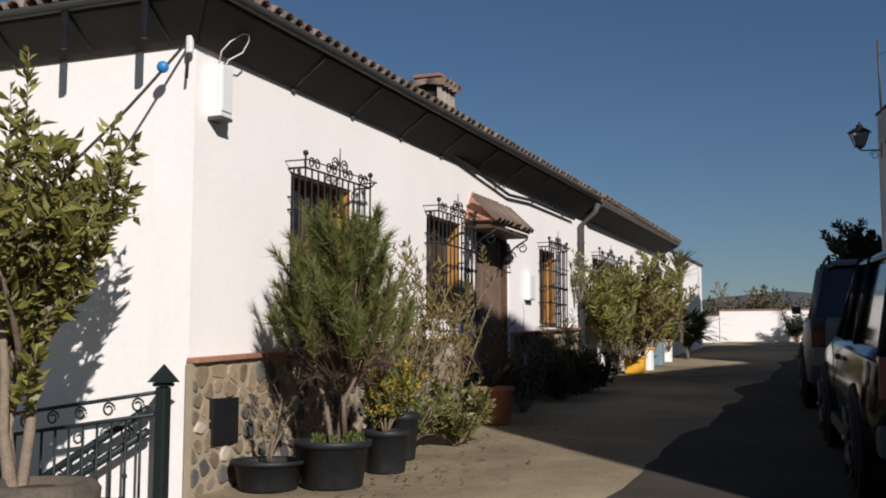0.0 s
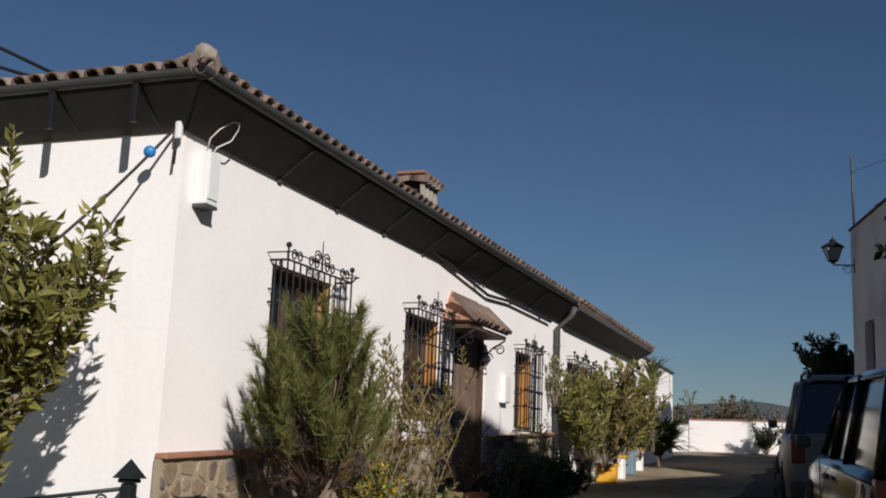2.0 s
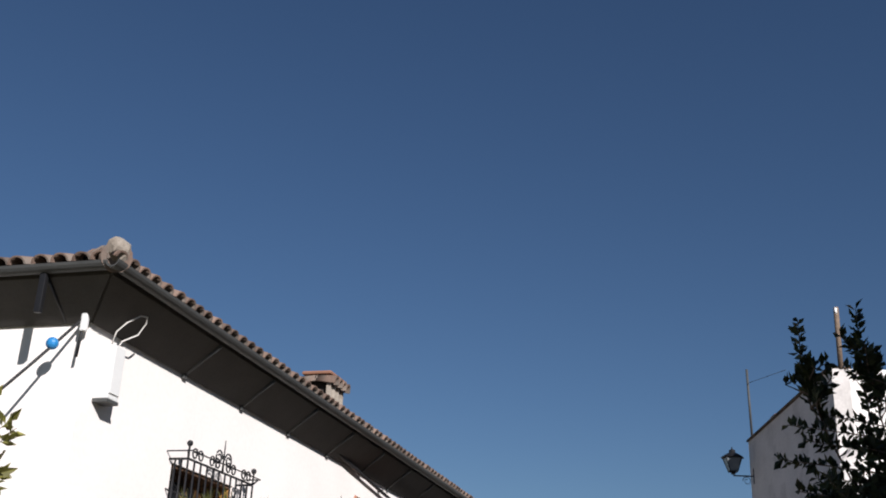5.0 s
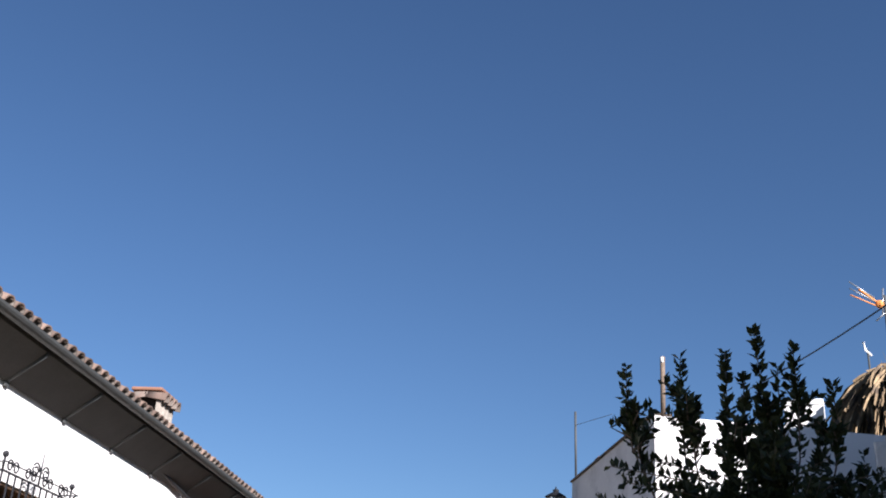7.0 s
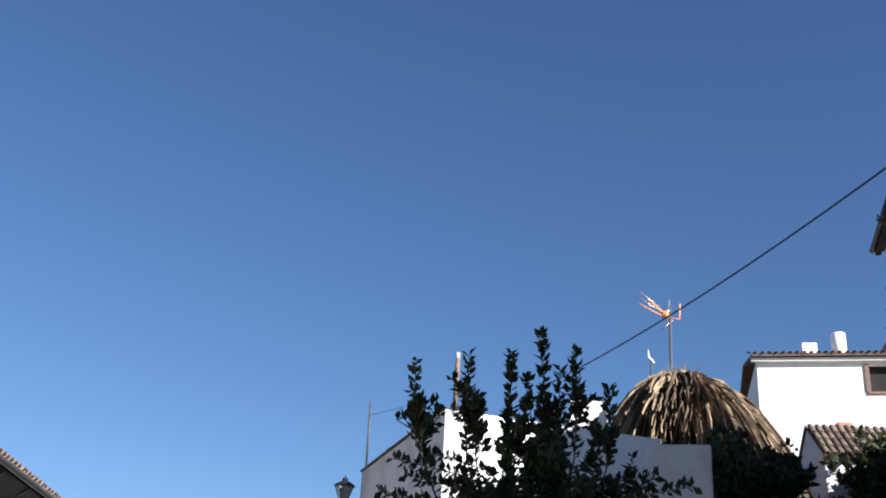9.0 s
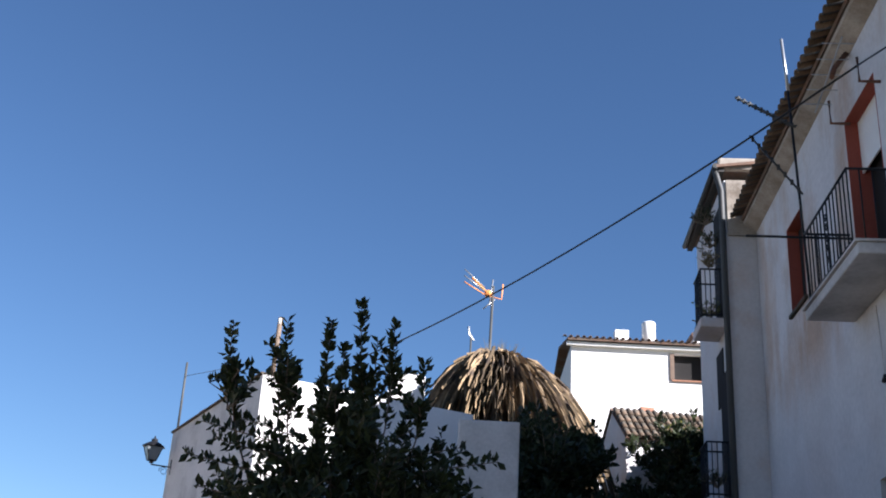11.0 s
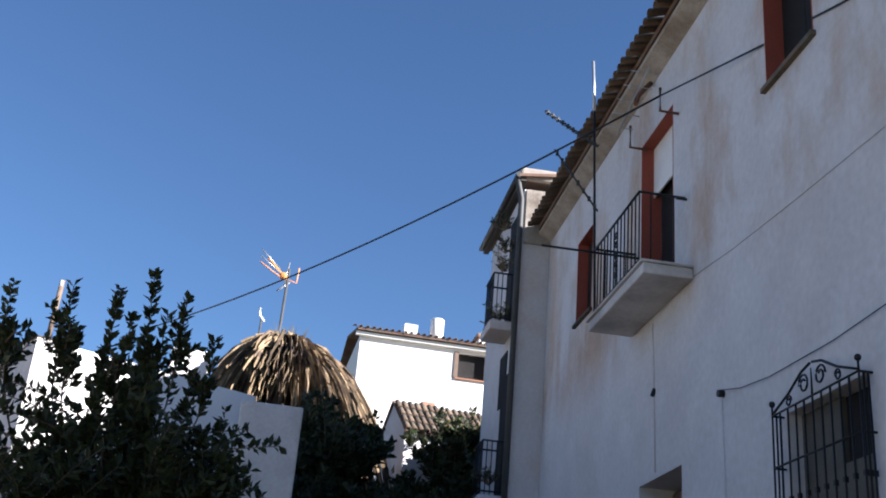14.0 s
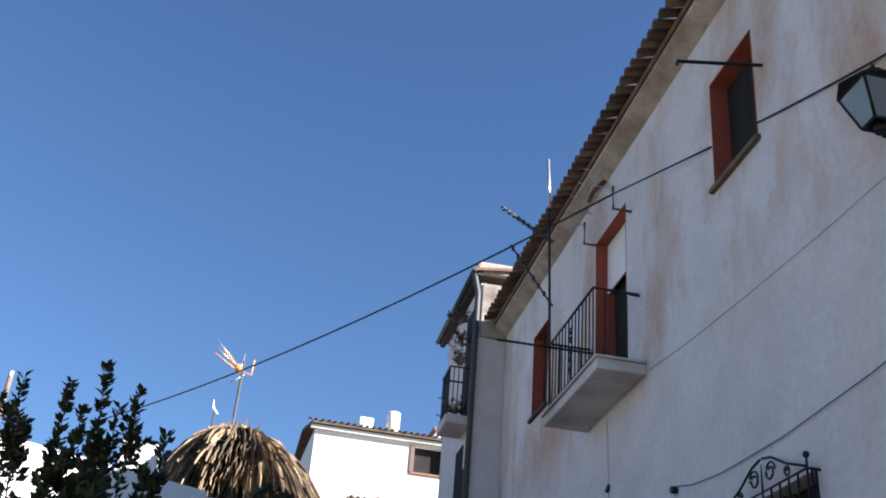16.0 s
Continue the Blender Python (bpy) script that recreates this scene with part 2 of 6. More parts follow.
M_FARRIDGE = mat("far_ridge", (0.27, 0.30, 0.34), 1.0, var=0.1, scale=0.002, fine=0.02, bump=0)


# ---- mesh helpers ----
def part(name, bm, material, parent=None, label=""):
    me = bpy.data.meshes.new(name)
    bm.to_mesh(me)
    bm.free()
    me.materials.append(material)
    ob = new(name, me)
    ob.parent = parent
    return tagged(ob, label) if label else ob


def soup(name, verts, faces, material, parent=None, label="", smooth=False):
    me = bpy.data.meshes.new(name)
    me.from_pydata([tuple(v) for v in verts], [], faces)
    me.materials.append(material)
    if smooth:
        me.polygons.foreach_set("use_smooth", [True] * len(me.polygons))
    ob = new(name, me)
    ob.parent = parent
    return tagged(ob, label) if label else ob


def base(name, m, label, category, group="", kind=""):
    ob = new(name)
    ob.matrix_world = m
    return tagged(ob, label, category, group, kind)


def box(bm, x0, x1, y0, y1, z0, z1, bevel=0.0):
    r = bmesh.ops.create_cube(bm, size=1)
    for v in r["verts"]:
        v.co = Vector(((x0 + x1) / 2 + v.co.x * (x1 - x0), (y0 + y1) / 2 + v.co.y * (y1 - y0), (z0 + z1) / 2 + v.co.z * (z1 - z0)))
    if bevel:
        es = list({e for v in r["verts"] for e in v.link_edges})
        bmesh.ops.bevel(bm, geom=es, offset=bevel, segments=2, affect='EDGES', profile=0.6)
    return bm


def boxbm(*a, bevel=0.0):
    return box(bmesh.new(), *a, bevel=bevel)


def tube(bm, pts, r, seg=8, r_end=None, caps=True):
    """A round bar along pts; r may taper to r_end."""
    pts = [Vector(p) for p in pts]
    rings, n = [], len(pts)
    for i, p in enumerate(pts):
        d = (pts[min(i + 1, n - 1)] - pts[max(i - 1, 0)]).normalized()
        a = d.orthogonal().normalized() if abs(d.z) > 0.95 else Vector((0, 0, 1)).cross(d).normalized()
        b = d.cross(a)
        rr = r if r_end is None else r + (r_end - r) * i / (n - 1)
        rings.append([bm.verts.new(p + (a * math.cos(2 * math.pi * k / seg) + b * math.sin(2 * math.pi * k / seg)) * rr) for k in range(seg)])
    for q, w in zip(rings, rings[1:]):
        for k in range(seg):
            f = bm.faces.new((q[k], q[(k + 1) % seg], w[(k + 1) % seg], w[k]))
            f.smooth = True
    if caps:
        bm.faces.new(rings[0][::-1])
        bm.faces.new(rings[-1])
    return bm


def tubebm(pts, r, seg=8, r_end=None):
    return tube(bmesh.new(), pts, r, seg, r_end)


def spin(bm, prof, cx=0, cy=0, seg=20):
    """A turned shape about the z axis from (radius, z) pairs."""
    rings = [[bm.verts.new((cx + r * math.cos(2 * math.pi * k / seg), cy + r * math.sin(2 * math.pi * k / seg), z)) for k in range(seg)] for r, z in prof]
    for q, w in zip(rings, rings[1:]):
        for k in range(seg):
            f = bm.faces.new((q[k], q[(k + 1) % seg], w[(k + 1) % seg], w[k]))
            f.smooth = True
    bm.faces.new(rings[0][::-1])
    bm.faces.new(rings[-1])
    return bm


def scroll(bm, c, ax, ay, r, turns=1.3, th=0.008, flip=1, seg=18):
    """A flat wrought scroll in the plane of ax and ay round c."""
    c, ax, ay = Vector(c), Vector(ax), Vector(ay)
    pts = []
    for i in range(seg + 1):
        a = i / seg * turns * 2 * math.pi
        q = r * (1 - 0.62 * i / seg)
        pts.append(c + ax * (math.cos(a) * q) + ay * (math.sin(a) * q * flip))
    return tube(bm, pts, th, 5)


def tile_mesh(length=0.45, r0=0.075, r1=0.062, th=0.014, seg=8):
    """One half-round roof tile along +x (the low end at the origin), open below."""
    bm = bmesh.new()
    rows = []
    for x, r in ((0, r0), (length, r1)):
        rows.append([[bm.verts.new((x, q * math.cos(math.pi * k / seg), q * math.sin(math.pi * k / seg) * 0.85)) for k in range(seg + 1)] for q in (r, r - th)])
    (o0, i0), (o1, i1) = rows
    for k in range(seg):
        f = bm.faces.new((o0[k], o1[k], o1[k + 1], o0[k + 1]))
        f.smooth = True
        f = bm.faces.new((i0[k + 1], i1[k + 1], i1[k], i0[k]))
        f.smooth = True
        bm.faces.new((o0[k], o0[k + 1], i0[k + 1], i0[k]))
        bm.faces.new((o1[k + 1], o1[k], i1[k], i1[k + 1]))
    me = bpy.data.meshes.new("roof_tile")
    bm.to_mesh(me)
    bm.free()
    return me


TILE = tile_mesh()
TILE.materials.append(M_TILE)
TILE_OLD = tile_mesh()
TILE_OLD.materials.append(M_OLDTILE)
rng = random.Random(7)


def lay_tiles(parent, mesh, p0, p1, inward, slope, pitch=0.19, rows=2, hip=False):
    """Rows of half-round cover tiles along an eave from p0 to p1; inward is the horizontal way up the slope."""
    p0, p1, inward = Vector(p0), Vector(p1), Vector(inward).normalized()
    along = (p1 - p0).normalized()
    up = (inward * math.cos(slope) + Vector((0, 0, 1)) * math.sin(slope)).normalized()
    nrm = up.cross(along)
    if nrm.z < 0:
        nrm = -nrm
    n = int((p1 - p0).length / pitch)
    for r in range(rows):
        for i in range(n + 1):
            run = i * pitch
            if hip and r and run < 0.38 * r + 0.42:
                continue
            short = min(1.0, (run + 0.06) / 0.47) if hip else 1.0
            ob = new("roof_tile", mesh)
            ob.parent = parent
            x = up
            tilt = rng.uniform(-0.03, 0.03)
            x = (x + along * tilt).normalized()
            y = nrm.cross(x).normalized()
            z = x.cross(y)
            o = p0 + along * (i * pitch + rng.uniform(-0.012, 0.012)) + up * (r * 0.38 - rng.uniform(0, 0.025)) + nrm * (0.012 * r)
            ob.matrix_local = Matrix(((x.x * short, y.x, z.x, o.x), (x.y * short, y.y, z.y, o.y), (x.z * short, y.z, z.z, o.z), (0, 0, 0, 1)))


def leaves(name, stems, n, size, material, parent, seed=1, width=0.38, spread=0.7, up=0.3, fold=0.15):
    """Many small pointed leaves set along stems (lists of points), each a folded blade of four triangles."""
    r = np.random.RandomState(seed)
    vs, fs = [], []
    seg = [(np.array(a), np.array(b)) for st in stems for a, b in zip(st, st[1:])]
    ln = np.array([np.linalg.norm(b - a) for a, b in seg])
    pick = r.choice(len(seg), n, p=ln / ln.sum())
    for i in pick:
        a, b = seg[i]
        p = a + (b - a) * r.rand()
        d = (b - a) / max(1e-6, np.linalg.norm(b - a))
        o = r.normal(size=3)
        o -= d * (o @ d)
        o /= np.linalg.norm(o)
        w = o * spread + d * (1 - spread) + np.array([0, 0, up])
        w /= np.linalg.norm(w)
        s = np.cross(w, r.normal(size=3))
        s /= np.linalg.norm(s)
        nn = np.cross(s, w)
        L = size * r.uniform(0.6, 1.25)
        h = L * width * 0.5
        k = len(vs)
        vs += [p, p + w * L * 0.5 + s * h + nn * L * fold, p + w * L, p + w * L * 0.5 - s * h + nn * L * fold, p + w * L * 0.5]
        fs += [(k, k + 1, k + 4), (k + 1, k + 2, k + 4), (k + 2, k + 3, k + 4), (k + 3, k, k + 4)]
    return soup(name, vs, fs, material, parent)


def branch_set(root, n, length, rise, seed, sub=4, sub_len=0.5, lean=(0, 0), wob=0.12):
    """Limbs from root, and twigs on them. Returns (limbs, twigs) as lists of points."""
    r = np.random.RandomState(seed)
    limbs, twigs = [], []
    for i in range(n):
        a = 2 * math.pi * (i + r.uniform(-.3, .3)) / n
        out = r.uniform(0.35, 1.0)
        d = np.array([math.cos(a) * out + lean[0], math.sin(a) * out + lean[1], rise * r.uniform(0.7, 1.3)])
        d /= np.linalg.norm(d)
        L = length * r.uniform(0.75, 1.15)
        pts, p = [np.array(root, float)], np.array(root, float)
        for k in range(5):
            d = d + r.normal(size=3) * wob + np.array([0, 0, 0.06])
            d /= np.linalg.norm(d)
            p = p + d * L / 5
            pts.append(p)
        limbs.append(pts)
        for k in range(sub):
            j = r.randint(1, 5)
            q = pts[j] + (pts[j + 1] - pts[j]) * r.rand() if j < 5 else pts[5]
            e = r.normal(size=3)
            e[2] = abs(e[2]) * 0.8 + 0.1
            e = e / np.linalg.norm(e) * 0.8 + d * 0.5
            e /= np.linalg.norm(e)
            tw = [q]
            for _ in range(3):
                e = e + r.normal(size=3) * 0.18 + np.array([0, 0, 0.1])
                e /= np.linalg.norm(e)
                q = q + e * sub_len * r.uniform(0.6, 1.2) / 3
                tw.append(q)
            twigs.append(tw)
    return limbs, twigs


def wood_of(stems, r0, r1, seg=5):
    bm = bmesh.new()
    for st in stems:
        tube(bm, st, r0, seg, r1)
    return bm


def slab(name, quad, thick, material, parent=None):
    """A flat plate from four corners, thickened downwards along its normal."""
    bm = bmesh.new()
    q = [Vector(p) for p in quad]
    n = (q[1] - q[0]).cross(q[3] - q[0]).normalized()
    if n.z < 0:
        n = -n
    a = [bm.verts.new(p) for p in q]
    b = [bm.verts.new(p - n * thick) for p in q]
    bm.faces.new(a)
    bm.faces.new(b[::-1])
    for i in range(4):
        bm.faces.new((a[i], b[i], b[(i + 1) % 4], a[(i + 1) % 4]))
    bmesh.ops.recalc_face_normals(bm, faces=bm.faces)
    return part(name, bm, material, parent)


def wall_with_holes(name, s0, s1, z0, z1, holes, thick, material, parent=None):
    """An upright wall along local x with its face at y = 0 and thickness towards -y; holes (a, b, c, d) in x and z go through."""
    xs = sorted({s0, s1, *(h[0] for h in holes), *(h[1] for h in holes)})
    zs = sorted({z0, z1, *(h[2] for h in holes), *(h[3] for h in holes)})
    bm = bmesh.new()
    def solid(i, j):
        if i < 0 or j < 0 or i >= len(xs) - 1 or j >= len(zs) - 1:
            return False
        cx, cz = (xs[i] + xs[i + 1]) / 2, (zs[j] + zs[j + 1]) / 2
        return not any(h[0] < cx < h[1] and h[2] < cz < h[3] for h in holes)
    cache = {}
    def v(x, y, z):
        k = (x, y, z)
        if k not in cache:
            cache[k] = bm.verts.new(k)
        return cache[k]
    for i in range(len(xs) - 1):
        for j in range(len(zs) - 1):
            if not solid(i, j):
                continue
            a, b, c, d = xs[i], xs[i + 1], zs[j], zs[j + 1]
            bm.faces.new((v(b, 0, c), v(a, 0, c), v(a, 0, d), v(b, 0, d)))
            bm.faces.new((v(a, -thick, c), v(b, -thick, c), v(b, -thick, d), v(a, -thick, d)))
            for di, dj, e in ((-1, 0, ((a, c), (a, d))), (1, 0, ((b, d), (b, c))), (0, -1, ((b, c), (a, c))), (0, 1, ((a, d), (b, d)))):
                if not solid(i + di, j + dj):
                    (p, q), (r, t) = e
                    bm.faces.new((v(p, 0, q), v(r, 0, t), v(r, -thick, t), v(p, -thick, q)))
    bmesh.ops.recalc_face_normals(bm, faces=bm.faces)
    return part(name, bm, material, parent)


# ---- ground, distance ----
def ground_z(x, y):
    """The street climbs gently; beyond its end the land falls to a valley."""
    if y < 36:
        return 0.049 * max(y, -14)
    return 0.049 * 36 - min(26.0, (y - 36) * 0.30)


def make_ground():
    xs = [-4000, -1500, -500, -150, -60, -30, -18, -12, -9, -7, -6, -5.2, -4.6, -4, -3, -2, -1, 0, 1, 2, 3, 4, 6, 9, 14, 20, 30, 60, 150, 500, 1500, 4000]
    ys = [-4000, -1500, -400, -100, -40, -14, -8, -4, 0, 2, 4, 6, 8, 10, 12, 14, 16, 18, 20, 23, 26, 29, 32, 35, 36, 40, 50, 70, 120, 200, 400, 1000, 2500, 4800]
    vs = [(x, y, ground_z(x, y) + 0.012 * noise.noise((x * 0.7, y * 0.7, 0))) for y in ys for x in xs]
    n = len(xs)
    fs = [(j * n + i, j * n + i + 1, (j + 1) * n + i + 1, (j + 1) * n + i) for j in range(len(ys) - 1) for i in range(n - 1)]
    ob = soup("ground", vs, fs, M_EARTH, None, smooth=True)
    tagged(ob, "dry earth falling away to a valley beyond the village", "ground", kind="structure")
    # the concrete street, a sheet just above the earth
    vs, fs = [], []
    xs = [-4.49 + 0.55 * i for i in range(24)]
    ys = [-14 + 1.0 * i for i in range(50)]
    for y in ys:
        for x in xs:
            vs.append((x, y, ground_z(x, y) + 0.03 + 0.012 * noise.noise((x * 0.9, y * 0.5, 3))))
    n = len(xs)
    fs = [(j * n + i, j * n + i + 1, (j + 1) * n + i + 1, (j + 1) * n + i) for j in range(len(ys) - 1) for i in range(n - 1)]
    ob = soup("road", vs, fs, M_CONCRETE, None, smooth=True)
    tagged(ob, "worn pale concrete street climbing between the houses", "road", kind="structure")
    # dark sheet along the parked cars, deepening the street's shade, with a ragged edge
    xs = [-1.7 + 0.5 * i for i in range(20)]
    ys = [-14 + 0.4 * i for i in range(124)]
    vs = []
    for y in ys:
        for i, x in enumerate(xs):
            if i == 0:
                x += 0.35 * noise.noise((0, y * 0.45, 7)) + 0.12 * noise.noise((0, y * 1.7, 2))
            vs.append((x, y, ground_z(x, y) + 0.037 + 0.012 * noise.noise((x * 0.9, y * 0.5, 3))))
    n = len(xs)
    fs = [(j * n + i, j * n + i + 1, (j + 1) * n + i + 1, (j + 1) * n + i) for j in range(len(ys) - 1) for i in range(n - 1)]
    ob = soup("road", vs, fs, M_SHADELANE, None, smooth=True)
    tagged(ob, "dark lane under the parked cars, shade put into its colour", "road", kind="structure")


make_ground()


def make_hill(name, dist, height, az0, az1, seed, material, label, rough=0.3):
    r = np.random.RandomState(seed)
    vs, fs = [], []
    n = 90
    for i in range(n + 1):
        a = radians(az0 + (az1 - az0) * i / n)
        h = height * (0.72 + rough * noise.noise((i * 0.09, seed, 0)) + 0.10 * noise.noise((i * 0.45, seed, 4)) + 0.03 * r.rand())
        for k, (dd, hh) in enumerate(((0, -60), (120, h * 0.55), (260, h), (420, h * 0.5), (700, -60))):
            vs.append((math.sin(a) * (dist + dd), math.cos(a) * (dist + dd), hh))
    for i in range(n):
        for k in range(4):
            fs.append((i * 5 + k, (i + 1) * 5 + k, (i + 1) * 5 + k + 1, i * 5 + k + 1))
    tagged(soup(name, vs, fs, material, None, smooth=True), label, "hill", kind="structure")


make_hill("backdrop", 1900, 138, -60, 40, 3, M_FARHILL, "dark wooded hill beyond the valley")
make_hill("backdrop", 3600, 245, -60, 40, 11, M_FARRIDGE, "mountain ridge on the horizon, haze in its pale colour")


# ---- wrought iron window grilles ----
def grille(parent, x0, x1, z0, z1, proj, crest=0.13, pitch=0.115, material=M_IRON, flared=True):
    """A projecting grille: frame part with upright bars as its own pieces and a crest of scrolls."""
    bm = bmesh.new()
    t = 0.010
    for z in (z0, z1, z0 + (z1 - z0) * 0.70, z0 + (z1 - z0) * 0.3):
        for a, b in (((x0, 0, z), (x0, proj, z)), ((x0, proj, z), (x1, proj, z)), ((x1, proj, z), (x1, 0, z))):
            tube(bm, [a, b], t, 4)
    for x in (x0, x1) if flared else ():
        tube(bm, [(x, proj, z1), (x + (0.06 if x == x1 else -0.06), proj * 1.15, z1 + 0.06)], 0.008, 4)
        tube(bm, [(x, 0, z1 - 0.24), (x, proj + 0.03, z1 - 0.30)], 0.008, 4)
    for z, g in ((z1 + 0.055, 0.05),) if flared else ():
        for a, b in (((x0 - g, 0, z), (x0 - g, proj + g, z)), ((x0 - g, proj + g, z), (x1 + g, proj + g, z)), ((x1 + g, proj + g, z), (x1 + g, 0, z))):
            tube(bm, [a, b], 0.006, 4)
    g = part("window_grille", bm, material, parent, "black wrought-iron grille with scrolled crest")
    n = max(3, round((x1 - x0) / pitch))
    me = None
    spots = [(x0 + (x1 - x0) * i / n, proj) for i in range(n + 1)] + [(x, proj * k / 3) for x in (x0, x1) for k in (1, 2)]
    for x, y in spots:
        if me is None:
            b = tubebm([(0, 0, z0), (0, 0, z1)], 0.0085, 6)
            box(b, -0.014, 0.014, -0.014, 0.014, (z0 + z1) / 2 - 0.02, (z0 + z1) / 2 + 0.02)
            ob = part("bar", b, material, g)
            me = ob.data
        else:
            ob = new("bar", me)
            ob.parent = g
        ob.location = (x, y, 0)
    cx = (x0 + x1) / 2
    curls = [(x0 + (x1 - x0) * (k + 0.5) / 4 + sgn * 0.05, crest * 0.42, 0.05, -sgn) for k in range(4) for sgn in (-1, 1)]
    curls = curls if flared else []
    curls += [] if not flared else [(cx + sgn * 0.09, crest * 0.85, 0.07, -sgn) for sgn in (-1, 1)]
    for x, dz, q, sgn in curls:
        part("scroll", scroll(bmesh.new(), (x, proj, z1 + dz), (sgn, 0, 0), (0, 0, 1), q, 1.4, 0.0075, 1), material, g)
    part("spike", tubebm([(cx, proj, z1), (cx, proj, z1 + crest * 2.1)], 0.010, 6, 0.004), material, g)
    for x in (x0, x1):
        bm = tubebm([(x, proj, z1), (x, proj, z1 + crest * 0.8)], 0.009, 6)
        bmesh.ops.create_uvsphere(bm, u_segments=8, v_segments=6, radius=0.026, matrix=Matrix.Translation((x, proj, z1 + crest * 0.95)))
        part("finial", bm, material, g)
    return g


def wood_window(parent, x0, x1, z0, z1, depth=0.22, leaf=0.05):
    """A recessed wooden window: lining, two glazed leaves with dark shutters behind."""
    bm = bmesh.new()
    w = 0.03
    box(bm, x0, x0 + w, -depth, -0.02, z0, z1, bevel=0.004)
    win = part("window", bm, M_ORANGEWOOD, parent, "varnished orange wooden window lining")
    # Sides turned away from the sun get dark wood in place of shade.
    bm = bmesh.new()
    for a in ((x1 - w, x1, -depth, -0.02, z0, z1), (x0 + w, x1 - w, -depth, -0.02, z1 - w, z1), (x0 + w, x1 - w, -depth, 0.02, z0, z0 + w)):
        box(bm, *a, bevel=0.004)
    part("lining", bm, M_DARKWOOD, win, "lining boards darkened for the shaded sides")
    cx = (x0 + x1) / 2
    for a, b in ((x0 + w, cx), (cx, x1 - w)):
        bm = bmesh.new()
        y1, y0 = -depth + 0.055, -depth + 0.01
        box(bm, a, a + leaf, y0, y1, z0 + w, z1 - w, bevel=0.004)
        box(bm, b - leaf, b, y0, y1, z0 + w, z1 - w, bevel=0.004)
        for z in (z0 + w, (z0 + z1) / 2 - 0.02, z1 - w - leaf):
            box(bm, a + leaf, b - leaf, y0, y1 - 0.005, z, z + leaf, bevel=0.003)
        part("casement", bm, M_DARKWOOD, win, "dark stained wooden casement")
        part("pane", boxbm(a + leaf, b - leaf, y0 + 0.012, y0 + 0.018, z0 + w + leaf, z1 - w - leaf), M_GLASSDARK, win)
    part("reveal", boxbm(x0 - 0.001, x1 + 0.001, -depth - 0.02, -depth + 0.004, z0, z1), M_DARKWOOD, win)
    return win


# ---- the long white house ----
XW = -4.5
house = base("house", Matrix(), "long single-storey white limewashed house with tiled eaves", "house")
fac = new("facade", None)
fac.parent = house
fac.matrix_local = pose(XW, 0, 0, 0, 0, -90)
Y0, Y1 = 6.36, 25.0
WINS = ((7.76, 8.90), (10.72, 11.78), (14.98, 15.83), (18.15, 19.85))
DOOR = (12.30, 13.60)
holes = [(-b, -a, 1.80, 2.92) for a, b in WINS[:3]] + [(-WINS[3][1], -WINS[3][0], 2.05, 3.05), (-DOOR[1], -DOOR[0], 0.62, 2.96)]
wall = wall_with_holes("wall", -Y1, -Y0, -0.3, 4.0, holes, 0.35, M_LIME, fac)
end_wall = part("end_wall", boxbm(-14.0, XW - 0.352, Y0, Y0 + 0.35, -1.2, 4.0), M_LIME, house)
back = part("back_wall", boxbm(-14.0, -13.65, Y0 + 0.352, Y1, -1.2, 4.0), M_LIME, house)
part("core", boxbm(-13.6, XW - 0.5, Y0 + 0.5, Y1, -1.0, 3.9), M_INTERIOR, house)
for a, b in WINS[:3]:
    w = wood_window(fac, -b, -a, 1.80, 2.92)
    grille(fac, -b - 0.05, -a + 0.05, 1.76, 2.94, 0.17)
w = wood_window(fac, -WINS[3][1], -WINS[3][0], 2.05, 3.05)
grille(fac, -WINS[3][1] - 0.03, -WINS[3][0] + 0.03, 2.02, 3.08, 0.14)
# door of vertical boards
bm = bmesh.new()
box(bm, -DOOR[1], -DOOR[1] + 0.07, -0.2, -0.03, 0.62, 2.96, bevel=0.005)
box(bm, -DOOR[0] - 0.07, -DOOR[0], -0.2, -0.03, 0.62, 2.96, bevel=0.005)
box(bm, -DOOR[1] + 0.07, -DOOR[0] - 0.07, -0.2, -0.03, 2.89, 2.96, bevel=0.005)
door = part("door", bm, M_DARKWOOD, fac, "weathered dark wooden double door")
nb = 10
for i in range(nb):
    a = -DOOR[1] + 0.072 + i * (DOOR[1] - DOOR[0] - 0.144) / nb
    part("board", boxbm(a + 0.002, a + (DOOR[1] - DOOR[0] - 0.144) / nb - 0.002, -0.17, -0.10, 0.64, 2.88, bevel=0.005), M_DOOR, door)
part("backing", boxbm(-DOOR[1], -DOOR[0], -0.24, -0.205, 0.62, 2.96), M_DARKWOOD, door)
bm = tubebm([(-12.98, -0.06, 1.62), (-12.98, -0.02, 1.6), (-12.98, -0.06, 1.5)], 0.012, 6)
part("door_handle", bm, M_IRON, door)

# stone plinth with a clay coping that climbs with the street
def plinth_top(y):
    return 1.34 + 0.043 * (y - Y0)


